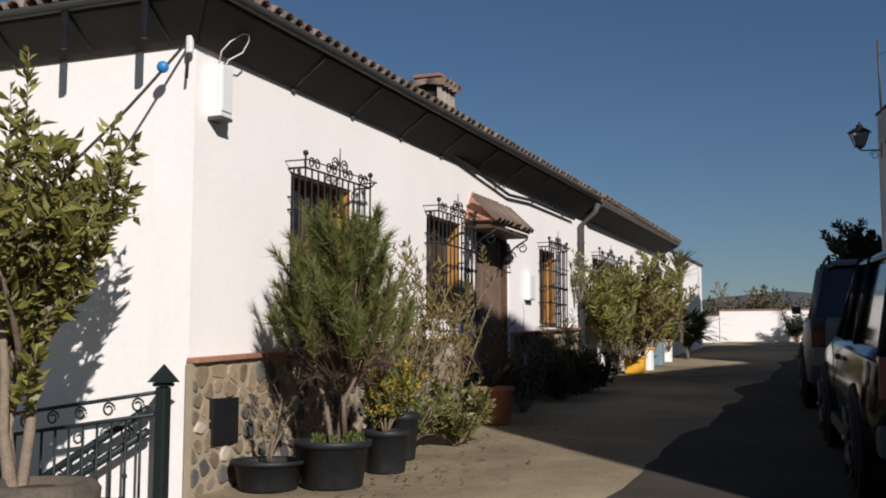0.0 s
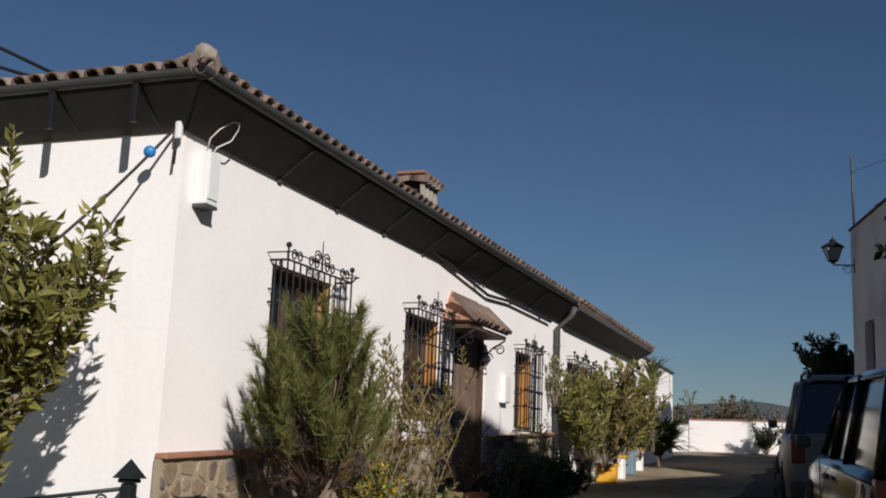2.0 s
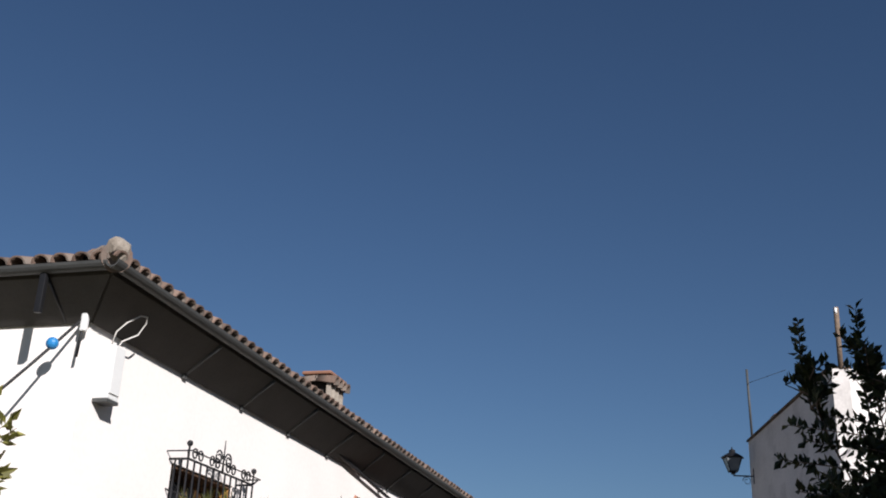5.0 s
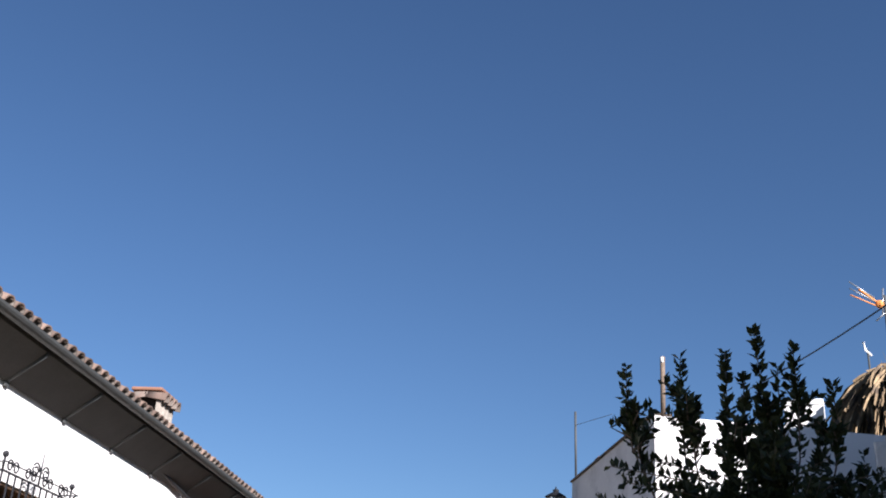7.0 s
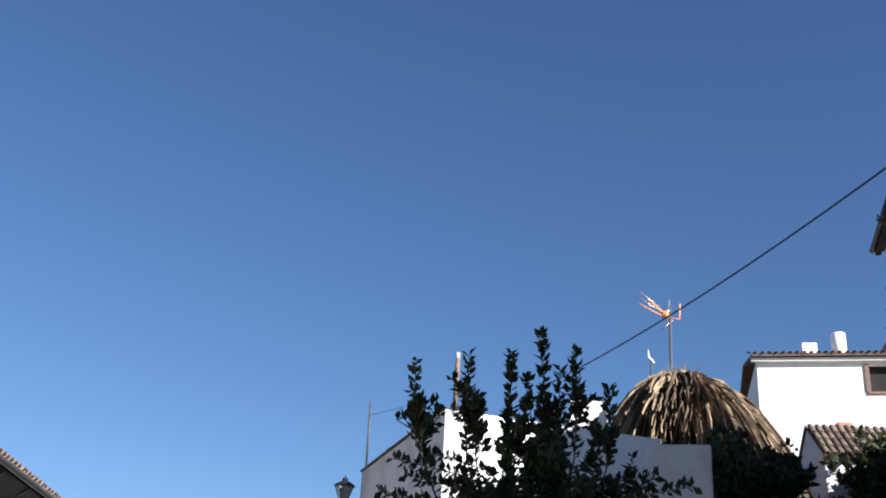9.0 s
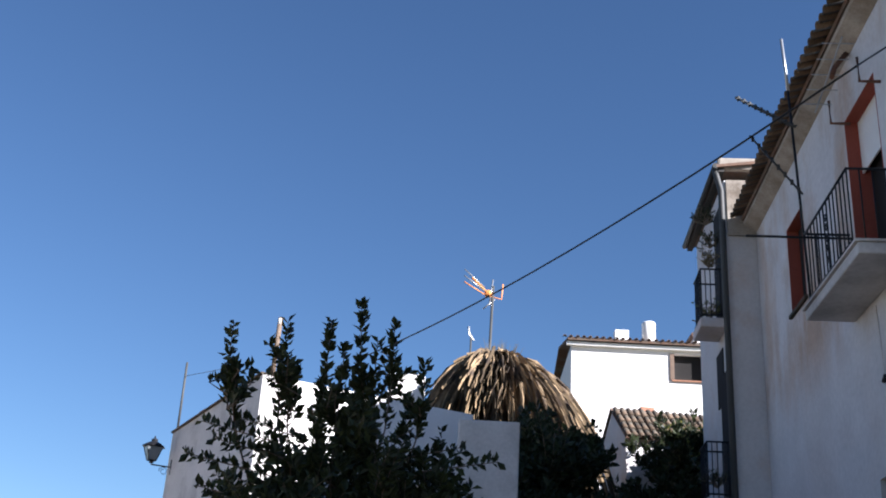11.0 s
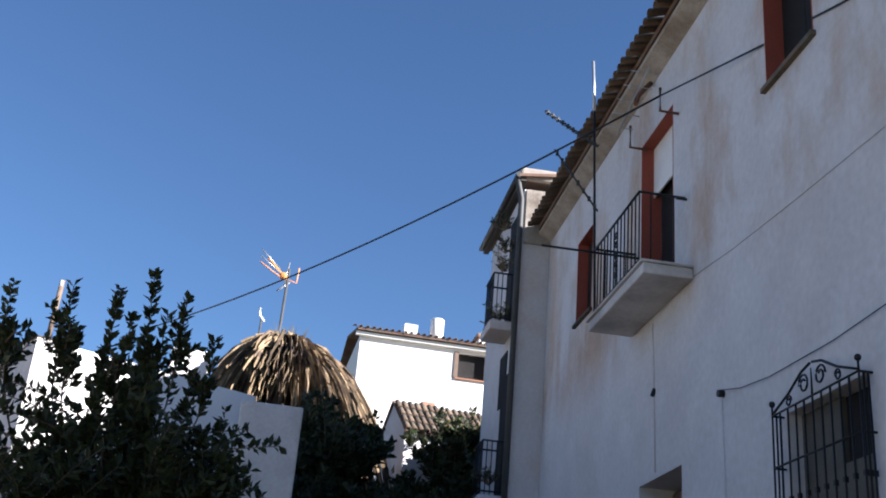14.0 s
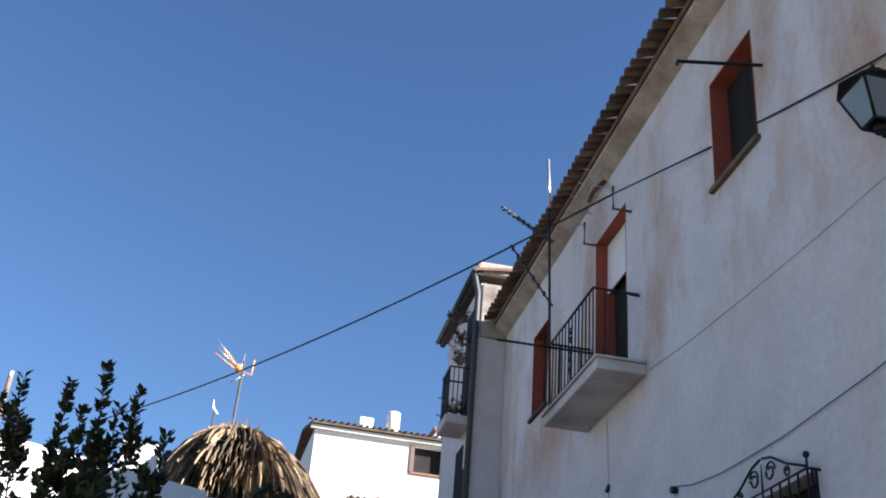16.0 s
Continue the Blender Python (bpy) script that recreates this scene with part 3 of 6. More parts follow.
plinth = new("plinth", None)
plinth.parent = house
for ya, yb in ((Y0 - 0.03, DOOR[0] - 0.02), (DOOR[1] + 0.02, 17.0)):
    bm = bmesh.new()
    vs = [bm.verts.new(p) for p in ((XW, ya, -0.3), (XW + 0.05, ya, -0.3), (XW + 0.05, yb, -0.3), (XW, yb, -0.3), (XW, ya, plinth_top(ya) - 0.04), (XW + 0.05, ya, plinth_top(ya) - 0.04), (XW + 0.05, yb, plinth_top(yb) - 0.04), (XW, yb, plinth_top(yb) - 0.04))]
    for f in ((0, 1, 2, 3), (4, 7, 6, 5), (0, 4, 5, 1), (1, 5, 6, 2), (2, 6, 7, 3), (3, 7, 4, 0)):
        bm.faces.new([vs[i] for i in f])
    bmesh.ops.recalc_face_normals(bm, faces=bm.faces)
    part("mortar_bed", bm, M_MORTAR, plinth, "rough pale mortar between field stones")
    n = int((yb - ya) / 0.31)
    for i in range(n):
        a, b = ya + (yb - ya) * i / n + 0.004, ya + (yb - ya) * (i + 1) / n - 0.004
        bm = boxbm(XW + 0.002, XW + 0.095, a, b, -0.02, 0.018, bevel=0.006)
        for v in bm.verts:
            v.co.z += plinth_top(v.co.y) - 0.018
        part("coping_tile", bm, M_BRICK, plinth)


def clip_cell(poly, p, q):
    """Cuts a polygon to the side of p on the line midway between p and q."""
    m, d = (p + q) / 2, q - p
    out = []
    for a, b in zip(poly, poly[1:] + poly[:1]):
        fa, fb = (a - m).dot(d), (b - m).dot(d)
        if fa <= 0:
            out.append(a)
        if (fa < 0) != (fb < 0):
            out.append(a + (b - a) * (fa / (fa - fb)))
    return out


def stones(ya, yb, seed, count):
    r = random.Random(seed)
    pts = []
    tries = 0
    while len(pts) < count and tries < 9000:
        tries += 1
        y = r.uniform(ya, yb)
        p = Vector((y, r.uniform(0.045 * y - 0.02, plinth_top(y) - 0.1)))
        if all((p - q).length > 0.098 for q in pts):
            pts.append(p)
    for p in pts:
        poly = [Vector((ya + 0.01, -0.2)), Vector((yb - 0.01, -0.2)), Vector((yb - 0.01, plinth_top(yb) - 0.045)), Vector((ya + 0.01, plinth_top(ya) - 0.045))]
        for q in pts:
            if q is not p and (q - p).length < 0.6:
                poly = clip_cell(poly, p, q)
        if len(poly) < 3:
            continue
        c = sum(poly, Vector((0, 0))) / len(poly)
        shrink = r.uniform(0.66, 0.93)
        fine = []
        for a, b in zip(poly, poly[1:] + poly[:1]):
            fine += [a * 0.78 + b * 0.22, a * 0.22 + b * 0.78]
        fine = [c + (v - c) * shrink * r.uniform(0.93, 1.05) for v in fine]
        bm = bmesh.new()
        h = r.uniform(0.008, 0.022)
        lo = [bm.verts.new((XW + 0.048, v.x, v.y)) for v in fine]
        hi = [bm.verts.new((XW + 0.05 + h, *(c + (v - c) * 0.86))) for v in fine]
        bm.faces.new(hi)
        for i in range(len(fine)):
            f = bm.faces.new((lo[i], lo[(i + 1) % len(fine)], hi[(i + 1) % len(fine)], hi[i]))
        bmesh.ops.recalc_face_normals(bm, faces=bm.faces)
        part("stone", bm, r.choice((M_STONE,) * 11 + (M_STONEDARK,) * 7 + (M_STONEPALE,) * 2), plinth)


stones(Y0 - 0.03, 9.6, 5, 170)
stones(9.6, DOOR[0] - 0.02, 6, 70)
stones(DOOR[1] + 0.02, 17.0, 8, 75)
bm = boxbm(XW + 0.04, XW + 0.085, 6.56, 6.90, 0.70, 1.04, bevel=0.006)
tagged(part("vent_cover", bm, M_IRON, house, "dark metal cover set in the stone plinth"))

# eaves: dark board, gutter, brackets, roof
OV = 0.37
ZG = 3.91
roof = new("roof", None)
roof.parent = house
# sloping dark board, wall to gutter, standing for eave shadow; mitred at the corner
def eave_shade_board(quad):
    return slab("eave_board", quad, 0.02, M_SOFFIT, roof)


ZS, SO = 3.66, OV - 0.07
eave_shade_board(((XW + 0.003, Y0 - 0.003, ZS), (XW + 0.003, 17.3, ZS), (XW + SO, 17.3, ZG), (XW + SO, Y0 - SO, ZG)))
eave_shade_board(((-14.3, Y0 - 0.003, ZS), (XW + 0.003, Y0 - 0.003, ZS), (XW + SO, Y0 - SO, ZG), (-14.3, Y0 - SO, ZG)))
def gutter(parent, a, b):
    a, b = Vector(a), Vector(b)
    d = (b - a).normalized()
    side = Vector((-d.y, d.x, 0))
    bm = bmesh.new()
    prof = [(0.055 * math.cos(math.pi + math.pi * k / 8), 0.055 * math.sin(math.pi + math.pi * k / 8)) for k in range(9)]
    prof += [(0.047 * x / 0.055, 0.047 * z / 0.055 + 0.003) for x, z in prof[::-1]]
    rows = [[bm.verts.new(p + side * x + Vector((0, 0, z))) for x, z in prof] for p in (a, b)]
    n = len(prof)
    for k in range(n):
        bm.faces.new((rows[0][k], rows[0][(k + 1) % n], rows[1][(k + 1) % n], rows[1][k]))
    bm.faces.new(rows[0])
    bm.faces.new(rows[1][::-1])
    bmesh.ops.recalc_face_normals(bm, faces=bm.faces)
    return part("gutter", bm, M_GUTTER, parent, "dark half-round metal gutter")


gutter(roof, (XW + OV, Y0 - OV - 0.05, ZG + 0.05), (XW + OV, 17.2, ZG + 0.05))
gutter(roof, (-14.3, Y0 - OV, ZG + 0.05), (XW + OV - 0.06, Y0 - OV, ZG + 0.05))
part("fascia", boxbm(XW + OV - 0.08, XW + OV - 0.056, Y0 - OV + 0.06, 17.2, 3.90, 3.955), M_SOFFIT, roof)
part("fascia", boxbm(-14.3, XW + OV - 0.08, Y0 - OV + 0.056, Y0 - OV + 0.08, 3.90, 3.955), M_SOFFIT, roof)
for i in range(8):
    y = 7.75 + i * 1.12
    bm = tubebm([(XW + 0.014, y, ZS - 0.01), (XW + OV - 0.05, y, ZG - 0.025)], 0.018, 6)
    box(bm, XW + 0.004, XW + 0.03, y - 0.03, y + 0.03, ZS - 0.05, ZS + 0.02, bevel=0.006)
    part("bracket", bm, M_GUTTER, roof)
for x in (-4.69, -5.42, -6.15, -6.9):
    bm = boxbm(x - 0.025, x + 0.025, Y0 - OV - 0.01, Y0 - OV + 0.03, 3.62, 3.93, bevel=0.006)
    tube(bm, [(x, Y0 - 0.016, ZS), (x, Y0 - OV + 0.05, ZG - 0.02)], 0.014, 6)
    part("bracket", bm, M_IRON, roof)
SL = math.atan(0.36)
ZE = 3.975
RX, RY = -9.2, 11.06          # ridge of the hip
zr = ZE + 0.36 * (XW + OV - RX)
slab("roof_slope", ((XW + OV, Y0 - OV, ZE), (XW + OV, 17.3, ZE), (RX, 17.3, zr), (RX, RY, zr)), 0.06, M_TILEJ, roof)
slab("roof_slope", ((-14.2, Y0 - OV, ZE), (XW + OV, Y0 - OV, ZE), (RX, RY, zr), (RX - 0.02, RY, zr)), 0.06, M_TILEJ, roof)
slab("roof_slope", ((-14.2, 17.3, ZE), (-14.2, Y0 - OV, ZE), (RX, RY, zr), (RX, 17.3, zr)), 0.06, M_TILEJ, roof)
lay_tiles(roof, TILE, (XW + OV + 0.03, Y0 - OV, ZE), (XW + OV + 0.03, 17.2, ZE), (-1, 0, 0), SL, 0.165, 2, hip=True)
lay_tiles(roof, TILE, (XW + OV - 0.1, Y0 - OV - 0.03, ZE), (-9.6, Y0 - OV - 0.03, ZE), (0, 1, 0), SL, 0.165, 2, hip=True)
# hip tiles, the lowest capped with mortar
hip = Vector((RX - XW - OV, RY - Y0 + OV, zr - ZE)).normalized()
for i in range(12):
    p = Vector((XW + OV, Y0 - OV, ZE + 0.02)) + hip * (i * 0.36)
    bm = tubebm([p, p + hip * 0.42], 0.11, 12, 0.095)
    part("hip_tile", bm, M_TILE, roof)
bm = bmesh.new()
bmesh.ops.create_icosphere(bm, subdivisions=2, radius=0.075, matrix=Matrix.Translation((XW + OV - 0.01, Y0 - OV + 0.01, ZE + 0.078)) @ Matrix.Diagonal((1.0, 1.0, 1.3, 1)))
for v in bm.verts:
    v.co += Vector((noise.noise(v.co * 14), noise.noise(v.co * 14 + Vector((9, 0, 0))), 0)) * 0.03
part("mortar_cap", bm, M_CEMENT, roof)
# the farther roof, a little higher, and its dark eave board
eave_shade_board(((XW + 0.003, 17.4, ZS), (XW + 0.003, 24.7, ZS), (XW + OV, 24.7, 3.84), (XW + OV, 17.4, 3.86)))
part("fascia", boxbm(XW + OV, XW + OV + 0.03, 17.4, 24.7, 3.84, 3.92), M_SOFFIT, roof)
slab("roof_slope", ((XW + OV + 0.04, 17.35, 3.98), (XW + OV + 0.04, 24.9, 3.93), (RX, 24.9, 5.75), (RX, 17.35, 5.75)), 0.07, M_TILEJ, roof)
lay_tiles(roof, TILE, (XW + OV + 0.06, 17.4, 3.98), (XW + OV + 0.06, 24.8, 3.93), (-1, 0, 0), SL, 0.165, 1)
# downpipe
bm = tubebm([(XW + OV, 17.15, 3.86), (XW + OV - 0.06, 17.15, 3.72), (XW + 0.07, 17.15, 3.5), (XW + 0.07, 17.15, 0.9)], 0.05, 10)
for z in (1.4, 2.3, 3.2):
    tube(bm, [(XW + 0.07, 17.15, z), (XW + 0.07, 17.15, z + 0.03)], 0.058, 10)
part("downpipe", bm, M_GUTTER, house, "dark metal downpipe")
# parapet annex at the far end
annex = base("house", Matrix(), "low flat-roofed white annex with a small vent", "house")
part("wall", boxbm(-9, XW - 0.01, 25.002, 30.8, 0.8, 3.84), M_LIME, annex)
part("coping", boxbm(-9.05, XW + 0.04, 25.004, 30.85, 3.842, 3.90, bevel=0.01), M_GUTTER, annex)
part("vent", boxbm(XW - 0.02, XW + 0.02, 28.6, 28.95, 2.75, 2.95), M_INTERIOR, annex)
part("wall", boxbm(-9, -6.2, 17.6, 24.6, 3.9, 3.95), M_LIME, annex)

# chimney with a small tiled hat on piers
chimney = new("chimney", None)
chimney.parent = house
chimney.matrix_local = pose(-5.2, 12.6, 0.18)
part("stack", boxbm(-0.21, 0.21, -0.25, 0.25, 3.9, 4.46, bevel=0.015), M_CEMENT, chimney, "weathered plastered chimney stack")
for sx in (-0.17, 0.17):
    for sy in (-0.215, -0.07, 0.07, 0.215):
        part("pier", boxbm(sx - 0.03, sx + 0.03, sy - 0.026, sy + 0.026, 4.462, 4.64, bevel=0.006), M_CEMENT, chimney)
part("flue", boxbm(-0.13, 0.13, -0.18, 0.18, 4.462, 4.70), M_INTERIOR, chimney)
for k in range(4):
    for sgn in (-1, 1):
        ob = new("roof_tile", TILE)
        ob.parent = chimney
        ob.matrix_local = pose(sgn * 0.27, -0.213 + 0.142 * k, 4.625, 0, 0, 0 if sgn < 0 else 180) @ pose(0, 0, 0, 0, -9, 0) @ Matrix.Diagonal((0.66, 0.95, 1.75, 1))
part("cap", boxbm(-0.2, 0.2, -0.27, 0.27, 4.755, 4.80, bevel=0.02), M_BRICK, chimney, "sunlit terracotta cap")

# door canopy of small tiles on iron scroll brackets
can = new("canopy", None)
can.parent = house
ZC, CO = 2.97, 0.40
slab("canopy_roof", ((XW + CO, 11.85, ZC), (XW + CO, 13.32, ZC), (XW, 13.15, ZC + 0.40), (XW, 12.15, ZC + 0.40)), 0.04, M_BRICK, can)
slab("canopy_side", ((XW, 11.85, ZC), (XW + CO, 11.85, ZC), (XW + 0.01, 12.15, ZC + 0.40), (XW, 12.15, ZC + 0.40)), 0.04, M_BRICK, can)
part("canopy_beam", boxbm(XW + 0.02, XW + CO - 0.03, 11.9, 13.28, ZC - 0.09, ZC - 0.045), M_DARKWOOD, can)
lay_tiles(can, TILE, (XW + CO + 0.02, 11.9, ZC - 0.01), (XW + CO + 0.02, 13.32, ZC - 0.01), (-1, 0, 0), math.atan(1.0), 0.16, 1)
for y in (12.0, 13.25):
    bm = tubebm([(XW + 0.01, y, ZC - 0.5), (XW + 0.05, y, ZC - 0.35), (XW + 0.2, y, ZC - 0.2), (XW + CO - 0.03, y, ZC - 0.1)], 0.012, 6)
    scroll(bm, (XW + 0.13, y, ZC - 0.33), (1, 0, 0), (0, 0, 1), 0.08, 1.4, 0.009)
    scroll(bm, (XW + 0.3, y, ZC - 0.22), (-1, 0, 0), (0, 0, 1), 0.07, 1.4, 0.009)
    part("bracket", bm, M_IRON, can)

# small fixtures on the house
mb = base("meter_box", pose(XW, 14.35, 2.12, 0, 0, 0), "pale grey plastic meter box on the white wall", "box")
part("body", boxbm(0.002, 0.09, -0.13, 0.13, 0, 0.38, bevel=0.012), M_PLASTICW, mb)
part("lid", boxbm(0.092, 0.10, -0.11, 0.11, 0.02, 0.36, bevel=0.004), M_PLASTICW, mb)
al = base("junction_box", pose(XW, 6.59, 3.14, 0, 0, 0), "tall white plastic cable box high on the corner", "box")
part("body", boxbm(0.002, 0.12, -0.075, 0.075, 0.0, 0.40, bevel=0.01), M_PLASTICW, al)
part("lid", boxbm(0.122, 0.13, -0.065, 0.065, 0.04, 0.39, bevel=0.004), M_PLASTICW, al)
part("base_plate", boxbm(0.004, 0.128, -0.073, 0.073, -0.025, -0.001), M_GUTTER, al)
bm = tubebm([(0.06, -0.03, 0.39), (0.10, -0.05, 0.5), (0.15, -0.01, 0.58), (0.21, 0.06, 0.65), (0.23, 0.12, 0.66), (0.21, 0.15, 0.62), (0.16, 0.14, 0.53), (0.09, 0.06, 0.46), (0.06, 0.04, 0.39)], 0.006, 6)
part("cable", bm, M_CABLEW, al, "loose white cable loop")
el = base("lamp_bulb", pose(XW + 0.02, 21.9, 3.15), "small round wall lamp on the white wall", "lamp")
bm = bmesh.new()
bmesh.ops.create_uvsphere(bm, u_segments=12, v_segments=8, radius=0.09, matrix=Matrix.Translation((0.1, 0, 0)))
part("globe", bm, M_STEEL, el)
part("mount", boxbm(-0.015, 0.05, -0.04, 0.04, -0.04, 0.04), M_IRON, el)

# clothes line with a blue float, tied at the corner of the house
ln = base("clothes_line", pose(0, 0, 0), "dark cord with a blue plastic float tied to the house corner", "rope")
A, B = Vector((XW - 0.02, Y0 - 0.06, 3.68)), Vector((-5.35, 5.55, 2.35))
part("cord", tubebm([A + (B - A) * (i / 8) + Vector((0, 0, -0.06 * math.sin(math.pi * i / 8))) for i in range(9)], 0.012, 6), M_CABLE, ln)
bm = bmesh.new()
bmesh.ops.create_uvsphere(bm, u_segments=12, v_segments=8, radius=0.045, matrix=Matrix.Translation(A + (B - A) * 0.165 + Vector((0, 0, -0.01))))
part("float", bm, M_BLUEBALL, ln)
part("knot", tubebm([A, A + Vector((0.0, -0.02, -0.3))], 0.01, 6), M_CABLE, ln)
part("tape", boxbm(XW - 0.035, XW + 0.015, Y0 - 0.085, Y0 - 0.045, 3.57, 3.71, bevel=0.012), M_PLASTICW, ln)

# end wall of the street
for a, b, h in ((-9.5, -4.62, 0.86), (-4.6, 6.0, 1.02)):
    w = part("wall_end", boxbm(a, b, 35.0, 35.25, 1.2, 1.715 + h, bevel=0.02), M_LIME)
    tagged(w, "low white garden wall closing the street", "wall", kind="structure")
    part("coping", boxbm(a, b, 34.96, 35.29, 1.717 + h, 1.75 + h, bevel=0.01), M_BRICK, w)

# sagging cable bundle under the eaves by the door
eb = base("eaves_cable", pose(0, 0, 0), "thick sagging black cable clipped under the eaves", "cable")
part("cable", tubebm([(-4.44, 10.51, 3.81), (-4.44, 11.13, 3.73), (-4.44, 11.88, 3.65), (-4.44, 12.60, 3.58), (-4.44, 13.44, 3.50), (-4.44, 14.42, 3.56), (-4.44, 15.51, 3.56), (-4.44, 16.74, 3.56)], 0.022, 7), M_CABLE, eb)
for y in (13.0, 14.6, 16.2):
    part("clip", tubebm([(XW + 0.002, y, 3.56), (XW + 0.07, y, 3.56)], 0.02, 6), M_IRON, eb)

# two cables crossing above the roof corner
for nm, a, b in (("overhead_cable", (-5.97, 6.74, 4.31), (-8.12, 4.65, 5.29)), ("overhead_cable", (-6.36, 6.79, 4.38), (-8.1, 5.14, 4.75))):
    c = base(nm, Matrix(), "black cable running over the tiled roof corner", "cable")
    part("cable", tubebm([a, b], 0.015, 6), M_CABLE, c)


def dissolve(empty, parent, frame_pose):
    """Hands the children of a building frame on to parent and removes it."""
    for c in list(empty.children):
        m = frame_pose @ c.matrix_basis
        c.parent = parent
        c.matrix_basis = m
    bpy.data.objects.remove(empty)


dissolve(fac, house, pose(XW, 0, 0, 0, 0, -90))

# ---- tall old house on the shaded side ----
RW = pose(3.593, -1.237, 0, 0, 0, 71)
tall = base("house", RW, "tall two-storey village house with stained limewash and red window reveals", "house")
S0, S1, ZT = 3.0, 16.08, 8.75
W_UP, W_RED, W_BAL, W_ENT, W_GR = (6.9, 7.8, 6.76, 7.95), (13.42, 14.22, 6.58, 7.87), (10.2, 11.3, 5.70, 7.98), (10.0, 11.3, 1.0, 3.74), (6.46, 7.70, 2.4, 3.70)
wall_r = wall_with_holes("wall", S0, S1, -0.5, ZT, [W_UP, W_RED, W_BAL, W_ENT, W_GR], 0.45, M_STAINED, tall)
part("gable_wall", boxbm(S0, S0 + 0.4, -9, -0.452, -0.5, ZT), M_OLDLIME, tall)
part("back_wall", boxbm(S0 + 0.402, S1, -9, -8.6, -0.5, ZT), M_OLDLIME, tall)
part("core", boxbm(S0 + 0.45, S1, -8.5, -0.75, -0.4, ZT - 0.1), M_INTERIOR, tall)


def red_opening(parent, o, depth, kind):
    x0, x1, z0, z1 = o
    bm = bmesh.new()
    t = 0.012
    box(bm, x0, x0 + t, -depth, 0.004, z0, z1)
    box(bm, x1 - t, x1, -depth, 0.004, z0, z1)
    box(bm, x0 + t, x1 - t, -depth, 0.004, z1 - t, z1)
    w = part("window" if kind == "window" else "door", bm, M_RED, parent, "red oxide painted reveal")
    if kind == "window":
        part("sill", boxbm(x0 - 0.04, x1 + 0.04, -depth, 0.05, z0 - 0.05, z0 + 0.001, bevel=0.008), M_OLDTILE, w)
        cx = (x0 + x1) / 2
        for a, b in ((x0 + t, cx - 0.003), (cx + 0.003, x1 - t)):
            # Panels in the room black stand for the unlit opening.
            part("shutter", boxbm(a, b, -depth, -depth + 0.04, z0, z1 - t, bevel=0.004), M_INTERIOR, w, "near-black panel for the dark window opening")
    else:
        zc = z0 + (z1 - z0) * 0.70
        part("blind", boxbm(x0 + t, x1 - t, -depth + 0.08, -depth + 0.1, zc, z1 - t), M_WHITEPAINT, w, "half-lowered white roller blind")
        part("leaf", boxbm(x0 + t, x0 + 0.42, -depth, -depth + 0.045, z0, zc), M_DARKWOOD, w)
        part("dark_room", boxbm(x0 + 0.42, x1 - t, -depth - 0.02, -depth, z0, z1), M_INTERIOR, w)
    return w


red_opening(tall, W_UP, 0.22, "window")
red_opening(tall, W_RED, 0.2, "window")
red_opening(tall, W_BAL, 0.25, "door")
# front door below
bm = boxbm(W_ENT[0], W_ENT[1], -0.45, -0.40, W_ENT[2], W_ENT[3] - 0.02)
d = part("door", bm, M_DARKWOOD, tall, "dark wooden street door in a deep white reveal")
for k in range(6):
    a = W_ENT[0] + 0.03 + k * 0.207
    part("board", boxbm(a, a + 0.2, -0.398, -0.37, W_ENT[2], W_ENT[3] - 0.05, bevel=0.004), M_DOOR, d)
# ground floor window with its grille and closed wooden leaves
wg = part("window", boxbm(W_GR[0], W_GR[1], -0.2, -0.17, W_GR[2], W_GR[3]), M_INTERIOR, tall)
for k in range(8):
    a = W_GR[0] + (W_GR[1] - W_GR[0]) * k / 8
    part("slat", boxbm(a + 0.004, a + 0.155, -0.168, -0.12, W_GR[2], W_GR[3] - (0.5 if 0 < k < 4 else 0.0), bevel=0.004), M_SLAT, wg)
g = grille(tall, W_GR[0] - 0.04, W_GR[1] + 0.05, 2.3, 3.68, 0.10, crest=0.10, pitch=0.13, flared=False)
bm = bmesh.new()
cx = (W_GR[0] + W_GR[1]) / 2
for sgn in (-1, 1):
    tube(bm, [(cx + sgn * 0.64, 0.10, 3.70), (cx + sgn * 0.38, 0.10, 3.79), (cx + sgn * 0.16, 0.10, 3.90), (cx + sgn * 0.02, 0.10, 3.93)], 0.011, 6)
    scroll(bm, (cx + sgn * 0.13, 0.10, 3.80), (sgn, 0, 0), (0, 0, 1), 0.08, 1.4, 0.009)
    scroll(bm, (cx + sgn * 0.38, 0.10, 3.73), (-sgn, 0, 0), (0, 0, 1), 0.045, 1.4, 0.008)
part("arch_scroll", bm, M_IRON, g)

# balcony
bal = new("balcony", None)
bal.parent = tall
BP = 0.54
part("slab", boxbm(9.62, 11.62, 0.002, BP, 5.57, 5.69, bevel=0.02), M_GREYWALL, bal, "thin plastered balcony slab")
part("slab_edge", boxbm(9.60, 11.64, 0.003, BP + 0.03, 5.692, 5.72, bevel=0.01), M_GREYWALL, bal)
ZR = 6.60
bm = tubebm([(9.85, 0.0, ZR), (9.85, BP - 0.03, ZR), (11.5, BP - 0.03, ZR), (11.5, 0.0, ZR)], 0.016, 6)
rail = part("railing", bm, M_IRON, bal, "black iron balcony railing")
bm = tubebm([(9.85, 0.0, 5.80), (9.85, BP - 0.03, 5.80), (11.5, BP - 0.03, 5.80), (11.5, 0.0, 5.80)], 0.012, 6)
part("bottom_rail", bm, M_IRON, rail)
me = None
